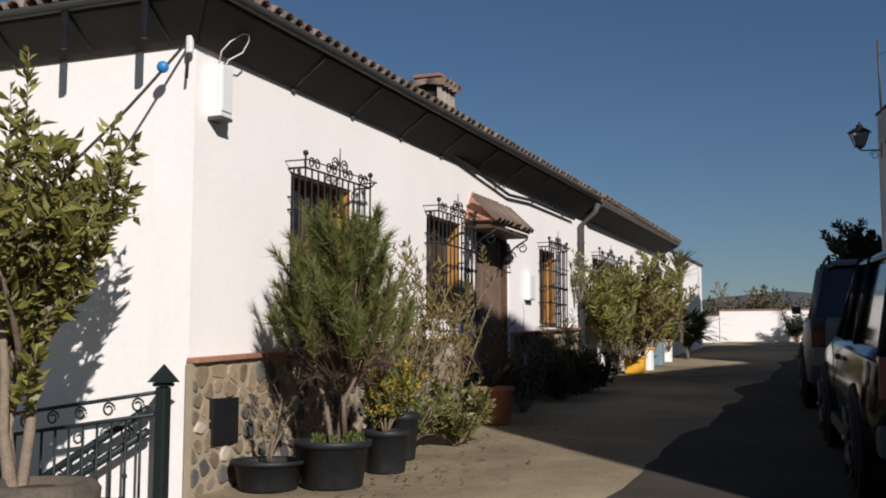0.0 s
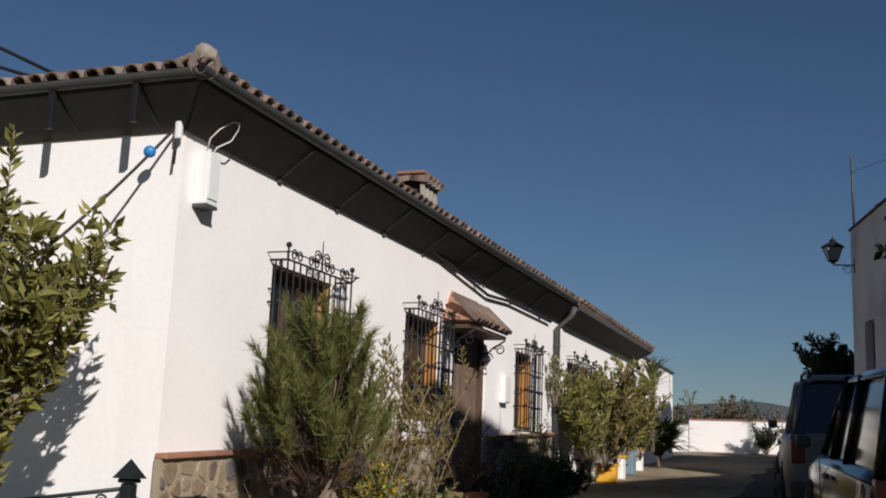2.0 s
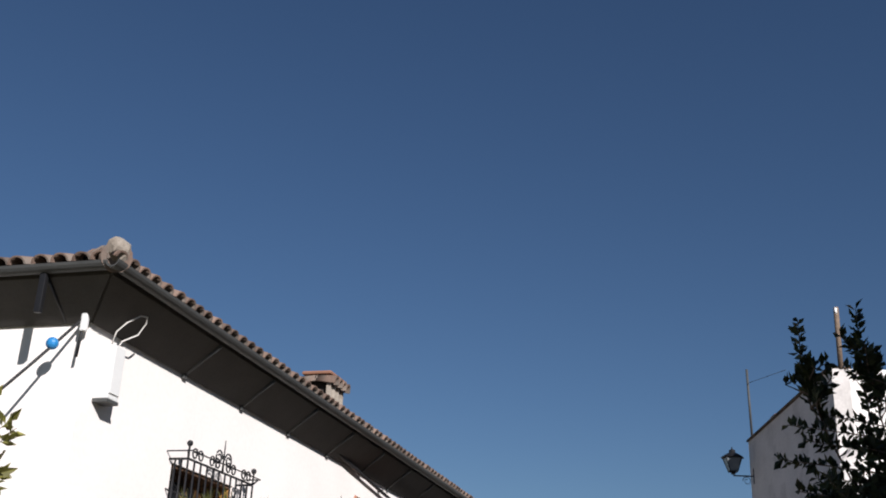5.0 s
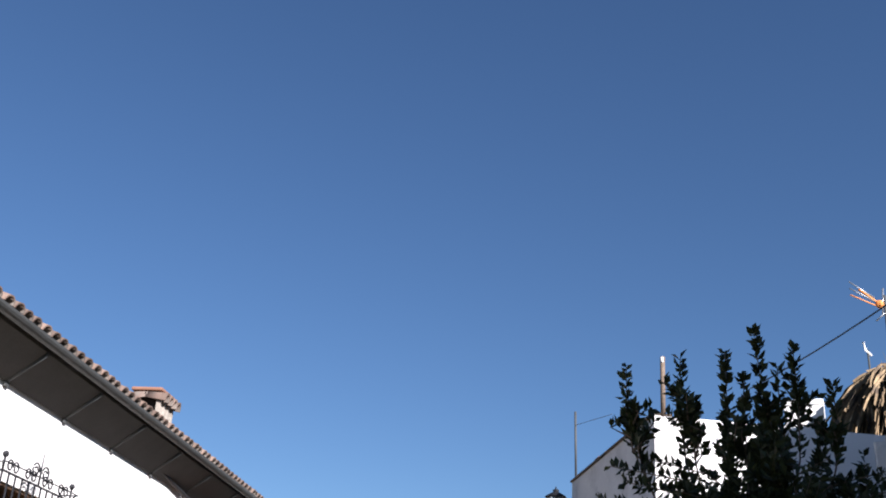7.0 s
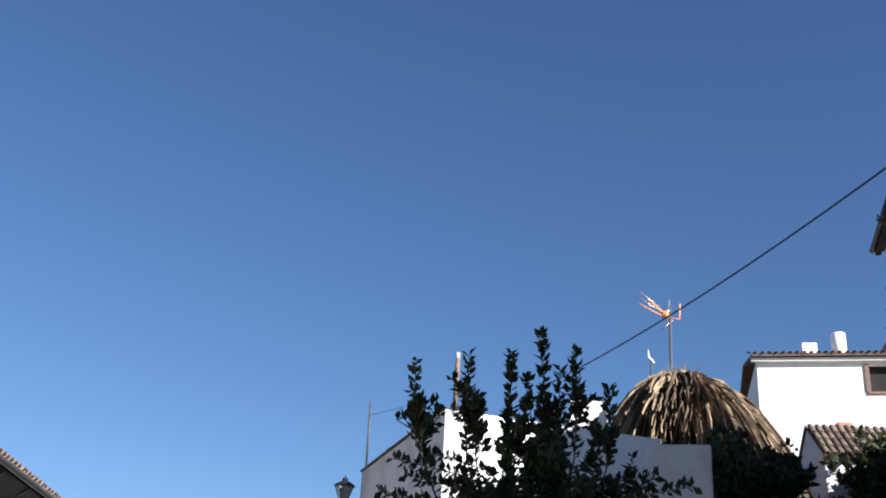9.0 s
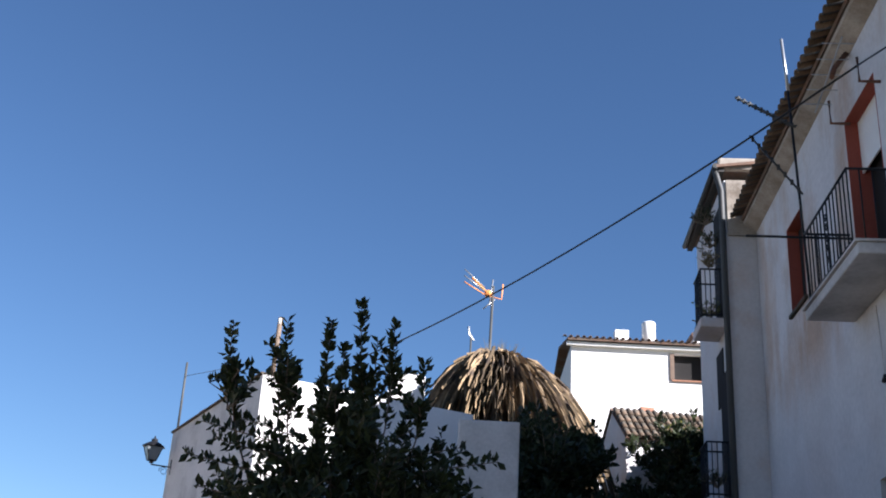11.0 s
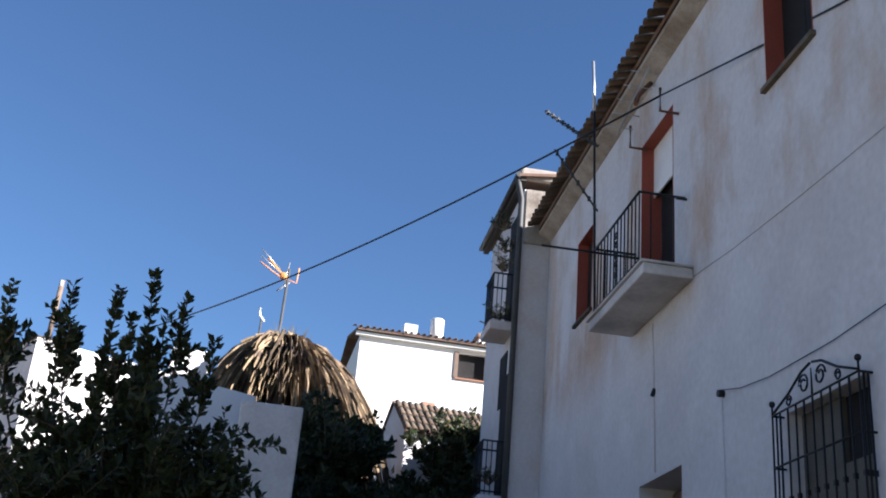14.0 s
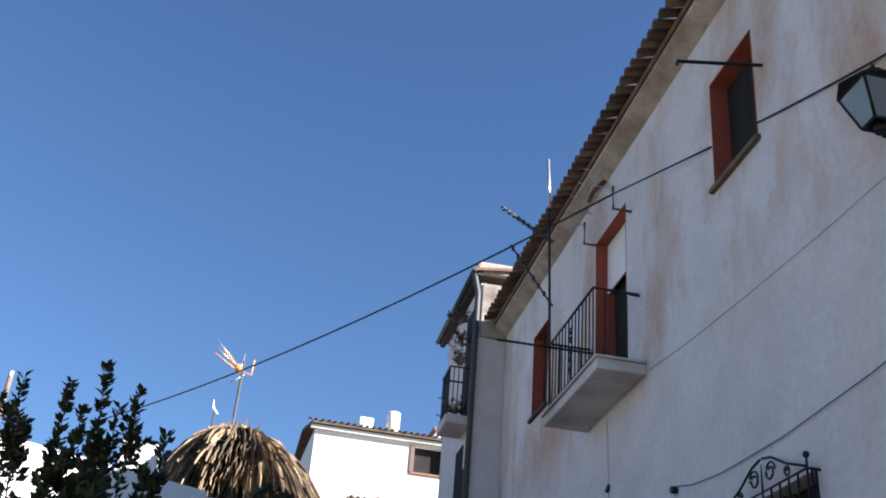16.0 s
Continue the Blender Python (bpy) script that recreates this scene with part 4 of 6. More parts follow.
spots = [(9.85 + 1.65 * i / 13, BP - 0.03) for i in range(14)] + [(x, (BP - 0.03) * k / 4) for x in (9.85, 11.5) for k in (1, 2, 3)]
for x, y in spots:
    if me is None:
        me = part("baluster", tubebm([(0, 0, 5.72), (0, 0, ZR)], 0.009, 6), M_IRON, rail).data
        bpy.data.objects.remove([o for o in rail.children if o.name.startswith("baluster")][0])
    ob = new("baluster", me)
    ob.parent = rail
    ob.location = (x, y, 0)
bm = bmesh.new()
for k in range(5):
    scroll(bm, (10.67, BP - 0.03, 5.95 + k * 0.12), (1, 0, 0), (0, 0, 1), 0.05, 1.3, 0.008, 1 if k % 2 else -1)
part("rosette", bm, M_IRON, rail)

# eaves of old half-round tiles over a plastered cove
rf = new("roof", None)
rf.parent = tall
bm = bmesh.new()
vs = [bm.verts.new((x, y, z)) for x in (S0, S1) for y, z in ((0.0, 8.66), (0.20, 8.78), (0.21, 8.83), (-0.4, 8.83), (-0.4, 8.66))]
for k in range(5):
    bm.faces.new((vs[k], vs[(k + 1) % 5], vs[5 + (k + 1) % 5], vs[5 + k]))
bm.faces.new(vs[:5][::-1])
bm.faces.new(vs[5:])
bmesh.ops.recalc_face_normals(bm, faces=bm.faces)
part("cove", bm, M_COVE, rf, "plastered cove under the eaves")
slab("roof_slope", ((S0, 0.24, 8.90), (S1, 0.24, 8.90), (S1, -4.5, 10.4), (S0, -4.5, 10.4)), 0.05, M_TILEJ, rf)
slab("roof_slope", ((S0, -9.2, 8.87), (S1, -9.2, 8.87), (S1, -4.5, 10.4), (S0, -4.5, 10.4)), 0.05, M_TILEJ, rf)
lay_tiles(rf, TILE_OLD, (S0, 0.42, 8.88), (S1 - 0.05, 0.40, 8.88), (0, -1, 0), math.atan(0.32), 0.17, 2)

# clothes-drying rods
for nm, s, z, p in (("drying_rod", 11.42, 6.52, 1.2), ("drying_rod", 9.8, 6.56, 0.12)):
    ob = part(nm, tubebm([(s, -0.02, z), (s, p, z)], 0.015, 6), M_IRON, tall)
bm = tubebm([(6.74, -0.02, 7.41), (6.84, 0.75, 7.36), (6.84, 0.75, 7.32)], 0.016, 6)
part("drying_rod", bm, M_IRON, tall)


def local(p):
    return RW @ Vector(p)


# mast with two old aerials fixed to the balcony corner
mast = base("antenna_mast", RW, "thin steel mast with two corroded television aerials", "antenna")
part("pole", tubebm([(11.5, 0.50, 5.75), (11.62, 0.54, 8.6)], 0.016, 8), M_IRON, mast)
part("pole_top", tubebm([(11.62, 0.54, 8.6), (11.68, 0.56, 9.4)], 0.02, 8), M_STEEL, mast, "bright steel upper tube")


def yagi(parent, a, b, n, length, axis):
    a, b, axis = Vector(a), Vector(b), Vector(axis).normalized()
    bm = tubebm([a, b], 0.013, 6)
    boom = part("boom", bm, M_GUTTER, parent)
    for i in range(n):
        p = a + (b - a) * ((i + 0.5) / n)
        L = length * (1 - 0.4 * i / n)
        part("element", tubebm([p - axis * L, p + axis * L], 0.009, 5), M_GUTTER, boom)
        part("element", tubebm([p + Vector((0, 0, -0.03)), p + Vector((0, 0, 0.03))], 0.022, 5), M_GUTTER, boom)


yagi(mast, (11.5, 0.52, 8.02), (12.25, 1.05, 8.88), 10, 0.10, (0.5, -0.6, 0.3))
yagi(mast, (11.5, 0.50, 7.12), (12.15, 0.92, 8.25), 8, 0.14, (0.8, -0.5, 0))
ae = base("wall_antenna", RW, "small comb aerial on a rusty bracket under the eaves", "antenna")
part("stay", tubebm([(10.9, 0.02, 8.7), (10.7, 0.25, 8.35), (10.5, 0.35, 8.1)], 0.03, 6), M_RUST, ae)
bm = tubebm([(10.0, 0.36, 8.3), (11.2, 0.36, 8.05)], 0.010, 6)
for k in range(5):
    x = 10.1 + 0.24 * k
    tube(bm, [(x, 0.2, 8.28 - 0.05 * k), (x, 0.55, 8.28 - 0.05 * k)], 0.006, 5)
part("comb", bm, M_STEEL, ae)
for k, (s, z) in enumerate(((10.02, 7.85), (11.1, 7.95))):
    part("peg", tubebm([(s, 0.0, z - 0.1), (s, 0.22, z - 0.1), (s, 0.22, z + 0.2)], 0.018, 6), M_RUST, ae)

# overhead cable along the street, carried on pegs
cab = base("overhead_cable", RW, "thick black twisted overhead cable along the eaves", "cable")


def sagged(a, b, sag, n=14):
    a, b = Vector(a), Vector(b)
    return [a + (b - a) * (i / n) + Vector((0, 0, -sag * 4 * (i / n) * (1 - i / n))) for i in range(n + 1)]


inv = RW.inverted()
far_end = inv @ Vector((3.6, 20.2, 7.55))
part("span", tubebm(sagged(far_end, (10.02, 0.22, 7.95), 0.26), 0.0125, 6), M_CABLE, cab)
part("span", tubebm(sagged((10.02, 0.22, 7.95), (7.81, 0.014, 7.23), 0.0, 4), 0.010, 6), M_CABLE, cab)
part("span", tubebm(sagged((6.89, 0.014, 6.89), (4.3, 0.03, 5.95), 0.02, 6), 0.009, 6), M_CABLE, cab)
w2 = base("wall_wire", RW, "thin grey wires stapled loosely across the wall", "cable")
part("wire", tubebm([(8.95, 0.03, 4.22), (8.5, 0.03, 4.12), (7.93, 0.02, 4.07), (6.87, 0.02, 4.05), (5.67, 0.02, 4.10), (4.5, 0.02, 4.2)], 0.0042, 5), M_CABLE, w2)
part("wire", tubebm([(8.93, 0.02, 4.18), (8.9, 0.02, 3.4), (8.85, 0.02, 2.0)], 0.005, 5), M_GREYWALL, w2)
# This one stands for the crack-like edge between two coats of limewash.
part("wire", tubebm([(9.6, 0.008, 5.6), (8.6, 0.008, 5.5), (7.3, 0.008, 5.42), (6.0, 0.008, 5.36), (4.5, 0.008, 5.34)], 0.0035, 5), M_GREYWALL, w2)
part("wire", tubebm([(10.85, 0.012, 5.5), (10.8, 0.012, 4.8), (10.75, 0.012, 3.8)], 0.006, 5), M_GREYWALL, w2)
part("insulator", tubebm([(8.93, 0.0, 4.18), (8.93, 0.06, 4.18)], 0.035, 8), M_IRON, w2)
part("insulator", tubebm([(10.8, 0.0, 4.72), (10.8, 0.03, 4.64)], 0.025, 8), M_IRON, w2)
mx = base("meter_box", RW @ pose(9.45, 0.0, 2.85), "small white meter box beside the street door", "box")
part("body", boxbm(-0.16, 0.16, 0.002, 0.10, 0, 0.40, bevel=0.01), M_PLASTICW, mx)
part("window", boxbm(-0.07, 0.05, 0.102, 0.106, 0.2, 0.32), M_GLASSDARK, mx)


# ---- street lanterns ----
def lantern(m, label, arm=0.5):
    """A four-sided street lantern on a scrolled arm; the wall is at y = 0, the arm reaches to y = arm."""
    L = base("street_lamp", m, label, "lamp", "street lanterns")
    bm = tubebm([(0, 0, -0.05), (0, arm, -0.05), (0, arm, 0.0)], 0.016, 6)
    scroll(bm, (0, arm * 0.35, -0.16), (0, 1, 0), (0, 0, 1), 0.1, 1.3, 0.008)
    part("arm", bm, M_IRON, L)
    part("back_plate", boxbm(-0.03, 0.03, 0.0, 0.012, -0.22, 0.12, bevel=0.004), M_IRON, L)
    r0, r1, z0, z1 = 0.085, 0.175, 0.04, 0.34
    c0 = [(sx * r0, arm + sy * r0, z0) for sx, sy in ((-1, -1), (1, -1), (1, 1), (-1, 1))]
    c1 = [(sx * r1, arm + sy * r1, z1) for sx, sy in ((-1, -1), (1, -1), (1, 1), (-1, 1))]
    bm = bmesh.new()
    for i in range(4):
        tube(bm, [c0[i], c1[i]], 0.011, 5)
        tube(bm, [c0[i], c0[(i + 1) % 4]], 0.012, 5)
        tube(bm, [c1[i], c1[(i + 1) % 4]], 0.014, 5)
    tube(bm, [(0, arm, -0.02), (0, arm, z0)], 0.05, 8)
    part("cage", bm, M_IRON, L)
    for i in range(4):
        bm = bmesh.new()
        q = [Vector(p) for p in (c0[i], c0[(i + 1) % 4], c1[(i + 1) % 4], c1[i])]
        cc = sum(q, Vector()) / 4
        bm.faces.new([bm.verts.new(cc + (p - cc) * 0.94) for p in q])
        ax = Vector((cc.x, cc.y - arm, 0)).normalized() * 0.004
        r = bmesh.ops.extrude_face_region(bm, geom=list(bm.faces))
        for e in r["geom"]:
            if isinstance(e, bmesh.types.BMVert):
                e.co -= ax
        bmesh.ops.recalc_face_normals(bm, faces=bm.faces)
        part("pane", bm, M_FROST, L)
    bm = bmesh.new()
    spin(bm, [(0.26, z1), (0.25, z1 + 0.02), (0.12, z1 + 0.10), (0.07, z1 + 0.12), (0.075, z1 + 0.17), (0.02, z1 + 0.2), (0.012, z1 + 0.25)], 0, arm, 8)
    part("hood", bm, M_IRON, L)
    return L


lantern(RW @ pose(4.52, 0, 5.14) @ Matrix.Diagonal((0.82, 0.95, 0.82, 1)), "black four-sided street lantern on the shaded house wall", 0.52)

# ---- neighbouring house, standing forward ----
# Unseen block, added to keep sun off the shed wall and garden.
nb_blocker = base("house", RW, "unseen plain block along the row, added to cast shade", "house")
part("wall", boxbm(18.92, 27.5, -8.0, -0.9, -0.5, 7.3), M_OLDLIME, nb_blocker)
part("roof", boxbm(18.92, 27.6, -8.1, -0.8, 7.302, 7.45), M_TILEJ, nb_blocker)
nb2 = base("house", RW, "tall white house with planted iron balconies", "house")
P2 = 0.48
part("wall", boxbm(16.1, 18.9, -8.0, P2, -0.5, 9.62), M_OLDLIME, nb2)
part("eave_board", boxbm(16.0, 19.4, P2, P2 + 0.10, 9.73, 9.80), M_SOFFIT, nb2)
slab("roof_slope", ((15.95, P2 + 0.14, 9.84), (19.4, P2 + 0.14, 9.84), (19.4, -4.0, 10.4), (15.95, -4.0, 10.4)), 0.05, M_TILEJ, nb2)
part("verge", boxbm(16.0, 16.12, -2.6, P2 + 0.1, 9.78, 10.0, bevel=0.04), M_CEMENT, nb2)
# Grey panel darkens the upper gable, where the wall should lie in shade.
part("gable_shade", boxbm(16.04, 16.098, -8.0, P2 - 0.02, 8.6, 9.60, bevel=0.01), M_CEMENT, nb2, "grey panel over the gable, standing for its shade")
bm = tubebm([(16.05, P2 + 0.15, 9.82), (16.05, P2 + 0.12, 9.65), (16.06, P2 + 0.06, 9.4), (16.06, P2 + 0.06, 0.6)], 0.05, 10)
part("downpipe", bm, M_GUTTER, nb2, "grey metal downpipe on the house corner")
part("gutter", tubebm([(15.95, P2 + 0.15, 9.82), (19.4, P2 + 0.15, 9.82)], 0.05, 8), M_GUTTER, nb2)
for z in (7.12, 4.25):
    b = new("balcony", None)
    b.parent = nb2
    part("slab", boxbm(16.35, 17.15, P2 + 0.002, P2 + 0.42, z, z + 0.16, bevel=0.03), M_OLDLIME, b)
    rails = [tubebm([(16.42, P2, q), (16.42, P2 + 0.38, q), (17.1, P2 + 0.38, q), (17.1, P2, q)], 0.016, 6) for q in (z + 1.02, z + 0.22)]
    r = part("railing", rails[0], M_IRON, b)
    part("bottom_rail", rails[1], M_IRON, r)
    for k in range(11):
        s, p = (16.42 + 0.1 * (k - 4), P2 + 0.38) if k >= 4 else (16.42, P2 + 0.07 + 0.08 * k)
        part("baluster", tubebm([(s, p, z + 0.16), (s, p, z + 1.02)], 0.009, 5), M_IRON, r)
    part("door", boxbm(16.45, 17.05, P2 + 0.001, P2 + 0.02, z + 0.17, z + 2.2), M_INTERIOR, nb2)
part("window", boxbm(16.75, 17.3, P2 + 0.001, P2 + 0.02, 6.0, 6.9), M_INTERIOR, nb2)

# ---- building by the lantern, its end wall in the sun ----
BN, BF = Vector((1.63, 18.93, 0)), Vector((0.26, 25.0, 0))
ang = math.degrees(math.atan2(BN.y - BF.y, BN.x - BF.x))
BM = Matrix.Translation(BN) @ pose(0, 0, 0, 0, 0, ang + 180)
bl = base("house", BM, "flat-roofed house, street wall weathered and greyed for shade", "house")
Lb = (BF - BN).length
ZB = 6.62
# Street wall: weathering plus shade in the grey, against the white end wall.
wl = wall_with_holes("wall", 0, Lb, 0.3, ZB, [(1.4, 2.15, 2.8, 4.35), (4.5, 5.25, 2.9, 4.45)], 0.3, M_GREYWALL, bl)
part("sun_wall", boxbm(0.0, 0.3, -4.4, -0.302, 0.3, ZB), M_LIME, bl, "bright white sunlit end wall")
part("roof_deck", boxbm(0.302, Lb, -4.4, -0.302, ZB - 0.5, ZB - 0.3), M_OLDTILE, bl)
part("core", boxbm(0.4, Lb, -4.3, -0.5, 0.4, ZB - 0.6), M_INTERIOR, bl)
for a, b, c, d in ((1.4, 2.15, 2.8, 4.35), (4.5, 5.25, 2.9, 4.45)):
    w = part("window", boxbm(a, b, -0.22, -0.2, c, d), M_GLASSDARK, bl)
    for x in (a, (a + b) / 2 - 0.03, b - 0.06):
        part("frame", boxbm(x, x + 0.06, -0.198, -0.16, c, d, bevel=0.004), M_DARKWOOD, w)
n = 24
for i in range(n):
    part("coping_tile", boxbm(Lb * i / n + 0.004, Lb * (i + 1) / n - 0.004, -0.34, 0.05, ZB + 0.002, ZB + 0.045, bevel=0.01), M_OLDTILE, bl)
part("chimney_cap", boxbm(4.6, 5.0, -0.6, -0.2, ZB + 0.045, ZB + 0.3, bevel=0.03), M_BRICK, bl)
lantern(BM @ pose(Lb - 0.3, 0, 5.85), "black street lantern on the weathered corner", 0.45)
mp = base("roof_mast", BM @ pose(6.05, -0.05, ZB + 0.045), "thin dark aerial mast on the flat roof", "antenna")
part("pole", tubebm([(0, 0, 0), (0.0, 0.02, 1.62)], 0.03, 6), M_GUTTER, mp)
part("stay_wire", tubebm([(0, 0, 1.3), (-2.4, -0.2, 0.95)], 0.006, 4), M_GUTTER, mp)
pp = base("roof_post", pose(1.80, 18.98, ZB), "rusty brown post standing on the end wall", "post")
part("pole", tubebm([(0, 0, 0), (0.02, 0.0, 1.12)], 0.045, 8), M_BARK, pp)
part("insulator", tubebm([(0.0, -0.09, 0.98), (0.0, -0.09, 1.08)], 0.025, 6), M_WHITEPAINT, pp)

# small white hut in the sun, behind the citrus tree
hut = base("outbuilding", pose(5.30, 23.42, 0, 0, 0, -14), "small white sunlit hut with a rounded plaster roof edge", "house")
part("wall", boxbm(-0.42, 0.42, 0.0, 1.6, 0.6, 8.17, bevel=0.02), M_LIME, hut)
bm = boxbm(-0.44, 0.44, -0.02, 1.62, 8.17, 8.33, bevel=0.07)
part("coping", bm, M_WHITEPAINT, hut, "rounded white plaster coping")

# shaded white block below the dead palm
blk = base("outbuilding", pose(4.2, 14.4, 0, 0, 0, -17), "plain white outbuilding corner, greyed to deepen its shade", "house")
# White wall given a grey colour to lower its brightness in shade.
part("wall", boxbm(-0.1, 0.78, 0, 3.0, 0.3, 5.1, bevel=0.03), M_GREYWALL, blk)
lw = base("garden_wall", pose(6.6, 17.0, 0, 0, 0, -8), "low grey garden wall under dark shrubs", "wall")
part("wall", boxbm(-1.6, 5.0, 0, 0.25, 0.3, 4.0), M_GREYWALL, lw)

# ---- dead palm ----
def dead_palm():
    P = base("palm_tree", pose(7.30, 22.6, -0.2) @ Matrix.Diagonal((1.1, 1.1, 1.2, 1)), "dead palm with a dome of drooping dry brown fronds", "tree")
    part("trunk", tubebm([(0, 0, 0.4), (0.05, 0, 3.5), (0, 0.05, 7.2)], 0.34, 12, 0.30), M_BARK, P)
    r = np.random.RandomState(4)
    vs, fs = [], []
    for i in range(1900):
        a = r.uniform(0, 2 * math.pi)
        lift = r.uniform(-0.12, 0.22)
        side_on = max(0.0, math.cos(a + 0.25))
        reach = r.uniform(0.88, 1.62) * (1 + 0.80 * side_on)
        fall = r.choice([r.uniform(0.8, 1.3), r.uniform(1.3, 2.0)]) * (1 + 3.0 * side_on)
        n = 7
        t0 = max(0.0, r.uniform(-0.25, 0.5))
        t1 = min(1.0, t0 + r.uniform(0.35, 0.75))
        w0 = r.uniform(0.012, 0.06)
        side = np.array([-math.sin(a), math.cos(a), 0])
        out = np.array([math.cos(a), math.sin(a), 0])
        k0 = len(vs)
        wob, kink = r.normal() * 0.35, 0.0
        for j in range(n + 1):
            t = t0 + (t1 - t0) * j / n
            kink += r.normal() * 0.022
            q = out * (reach * math.sin(t * 1.25) / math.sin(1.25)) + side * (wob * t * t + kink)
            z = 7.35 + lift * math.sin(math.pi * min(1, t * 1.4)) - fall * t ** 1.9 + r.normal() * 0.015
            w = w0 * (1.15 - 0.95 * j / n) * r.uniform(0.75, 1.2)
            tw = 0.9 * w * r.uniform(-1, 1)
            for sgn in (-1, 1):
                vs.append((*(q + side * w * sgn)[:2], z + tw * sgn))
            vs.append((*(q + out * 0.035)[:2], z + 0.03))
        for j in range(n):
            b = k0 + 3 * j
            fs += [(b, b + 2, b + 5, b + 3), (b + 2, b + 1, b + 4, b + 5)]
    soup("crown", vs, fs, M_THATCH, P, "drooping dry fronds")
    vs, fs = [], []
    for i in range(110):
        a, h = r.uniform(0, 2 * math.pi), r.uniform(0.15, 0.5)
        q = np.array([math.cos(a), math.sin(a), 0]) * r.uniform(0.02, 0.3)
        k = len(vs)
        vs += [(q[0] - 0.02, q[1], 7.3), (q[0] + 0.02, q[1], 7.3), (q[0] * 1.8, q[1] * 1.8, 7.3 + h)]
        fs.append((k, k + 1, k + 2))
    soup("stub", vs, fs, M_GUTTER, P, "dark dry spikes at the crown top")


dead_palm()
an = base("antenna", pose(7.36, 23.76, 0.22) @ Matrix.Diagonal((1.2, 1.2, 1.155, 1)), "television aerial with orange directors above the dead palm", "antenna")
part("pole", tubebm([(0, 0, 5.0), (0.05, 0, 9.3)], 0.03, 8), M_GUTTER, an)
bm = tubebm([(0.03, 0, 9.05), (-0.45, -0.1, 9.38)], 0.02, 6)
bmesh.ops.create_uvsphere(bm, u_segments=8, v_segments=6, radius=0.085, matrix=Matrix.Translation((-0.06, -0.02, 9.1)))
part("boom", bm, M_ORANGEPL, an)
for k, dz in enumerate((-0.06, 0.02, 0.1)):
    part("director", tubebm([(-0.15, -0.05, 9.12 + dz), (-0.62, -0.12, 9.36 + dz * 1.8)], 0.014, 5), M_STEEL if k else M_ORANGEPL, an)
part("reflector", tubebm([(-0.02, 0, 8.85), (0.04, 0, 9.45)], 0.016, 5), M_STEEL, an)
part("reflector", tubebm([(0.02, 0.0, 9.05), (0.26, 0.05, 9.05), (0.28, 0.05, 9.4)], 0.014, 5), M_ORANGEPL, an)
part("reflector", tubebm([(-0.15, 0, 8.75), (0.1, 0, 9.0)], 0.016, 5), M_STEEL, an)
an2 = base("antenna", pose(6.88, 23.65, 0.1) @ Matrix.Diagonal((1.2, 1.2, 1.17, 1)), "small white dish aerial beside the dead palm", "antenna")
part("pole", tubebm([(0, 0, 6.0), (0, 0, 8.1)], 0.02, 6), M_GUTTER, an2)
part("arm", tubebm([(0.06, 0, 7.98), (-0.04, 0, 8.1), (-0.07, 0, 8.26)], 0.022, 6), M_WHITEPAINT, an2)

# ---- white house up the hill ----
WHM = pose(14.14, 35.3, 0, 0, 0, -16.4)
wh = base("house", WHM, "large white sunlit house up the hill with tiled eaves", "house")
WZ = 13.85
holes = [(3.78, 4.85, 12.62, 13.62), (3.7, 5.0, 9.75, 10.95)]
w = wall_with_holes("wall", -9.5, 0.0, 1.0, WZ, [(-b, -a, c, d) for a, b, c, d in holes], 0.3, M_LIME, None)
w.parent = wh
w.matrix_local = pose(0, 0, 0, 0, 0, 180)
part("side_wall", boxbm(0.0, 0.3, 0.302, 8.0, 1.0, WZ), M_LIME, wh)
part("core", boxbm(0.4, 9.4, 0.4, 8.0, 1.0, WZ - 0.1), M_INTERIOR, wh)
for a, b, c, d in holes:
    q = part("window", boxbm(a, b, 0.2, 0.22, c, d), M_INTERIOR, wh)
    part("shutter", boxbm(a - 0.16, a - 0.005, -0.05, -0.002, c, d, bevel=0.005), M_DOOR, q, "brown open shutter")
    part("shutter", boxbm(b + 0.005, b + 0.16, -0.05, -0.002, c, d, bevel=0.005), M_DOOR, q, "brown open shutter")
    part("sill", boxbm(a - 0.1, b + 0.1, -0.08, 0.2, c - 0.06, c - 0.002), M_BRICK, q)
slab("roof_slope", ((-0.16, -0.35, WZ + 0.12), (9.8, -0.35, WZ + 0.12), (9.8, 4.0, WZ + 1.1), (-0.16, 4.0, WZ + 1.1)), 0.1, M_TILEJ, wh)
slab("roof_slope", ((-0.16, 8.4, WZ + 0.12), (9.8, 8.4, WZ + 0.12), (9.8, 4.0, WZ + 1.1), (-0.16, 4.0, WZ + 1.1)), 0.1, M_TILEJ, wh)
part("eave_course", boxbm(-0.2, 9.6, -0.2, 0.0, WZ - 0.12, WZ - 0.0), M_WHITEPAINT, wh)
lay_tiles(wh, TILE, (-0.3, -0.4, WZ + 0.12), (8.0, -0.4, WZ + 0.12), (0, 1, 0), math.atan(0.22), 0.24, 1)
for x, y, s, h in ((2.2, 2.6, 0.27, 1.42), (3.25, 2.3, 0.27, 1.72)):
    bm = bmesh.new()
    if h > 1.6:
        spin(bm, [(s, WZ + 0.4), (s, WZ + h), (s * 0.9, WZ + h + 0.03)], x, y, 14)
    else:
        box(bm, x - s, x + s, y - s, y + s, WZ + 0.4, WZ + h, bevel=0.02)
    part("chimney", bm, M_WHITEPAINT, wh)
bm = boxbm(5.0, 6.4, 2.2, 3.4, WZ + 0.4, WZ + 1.2)
part("dormer", bm, M_LIME, wh)
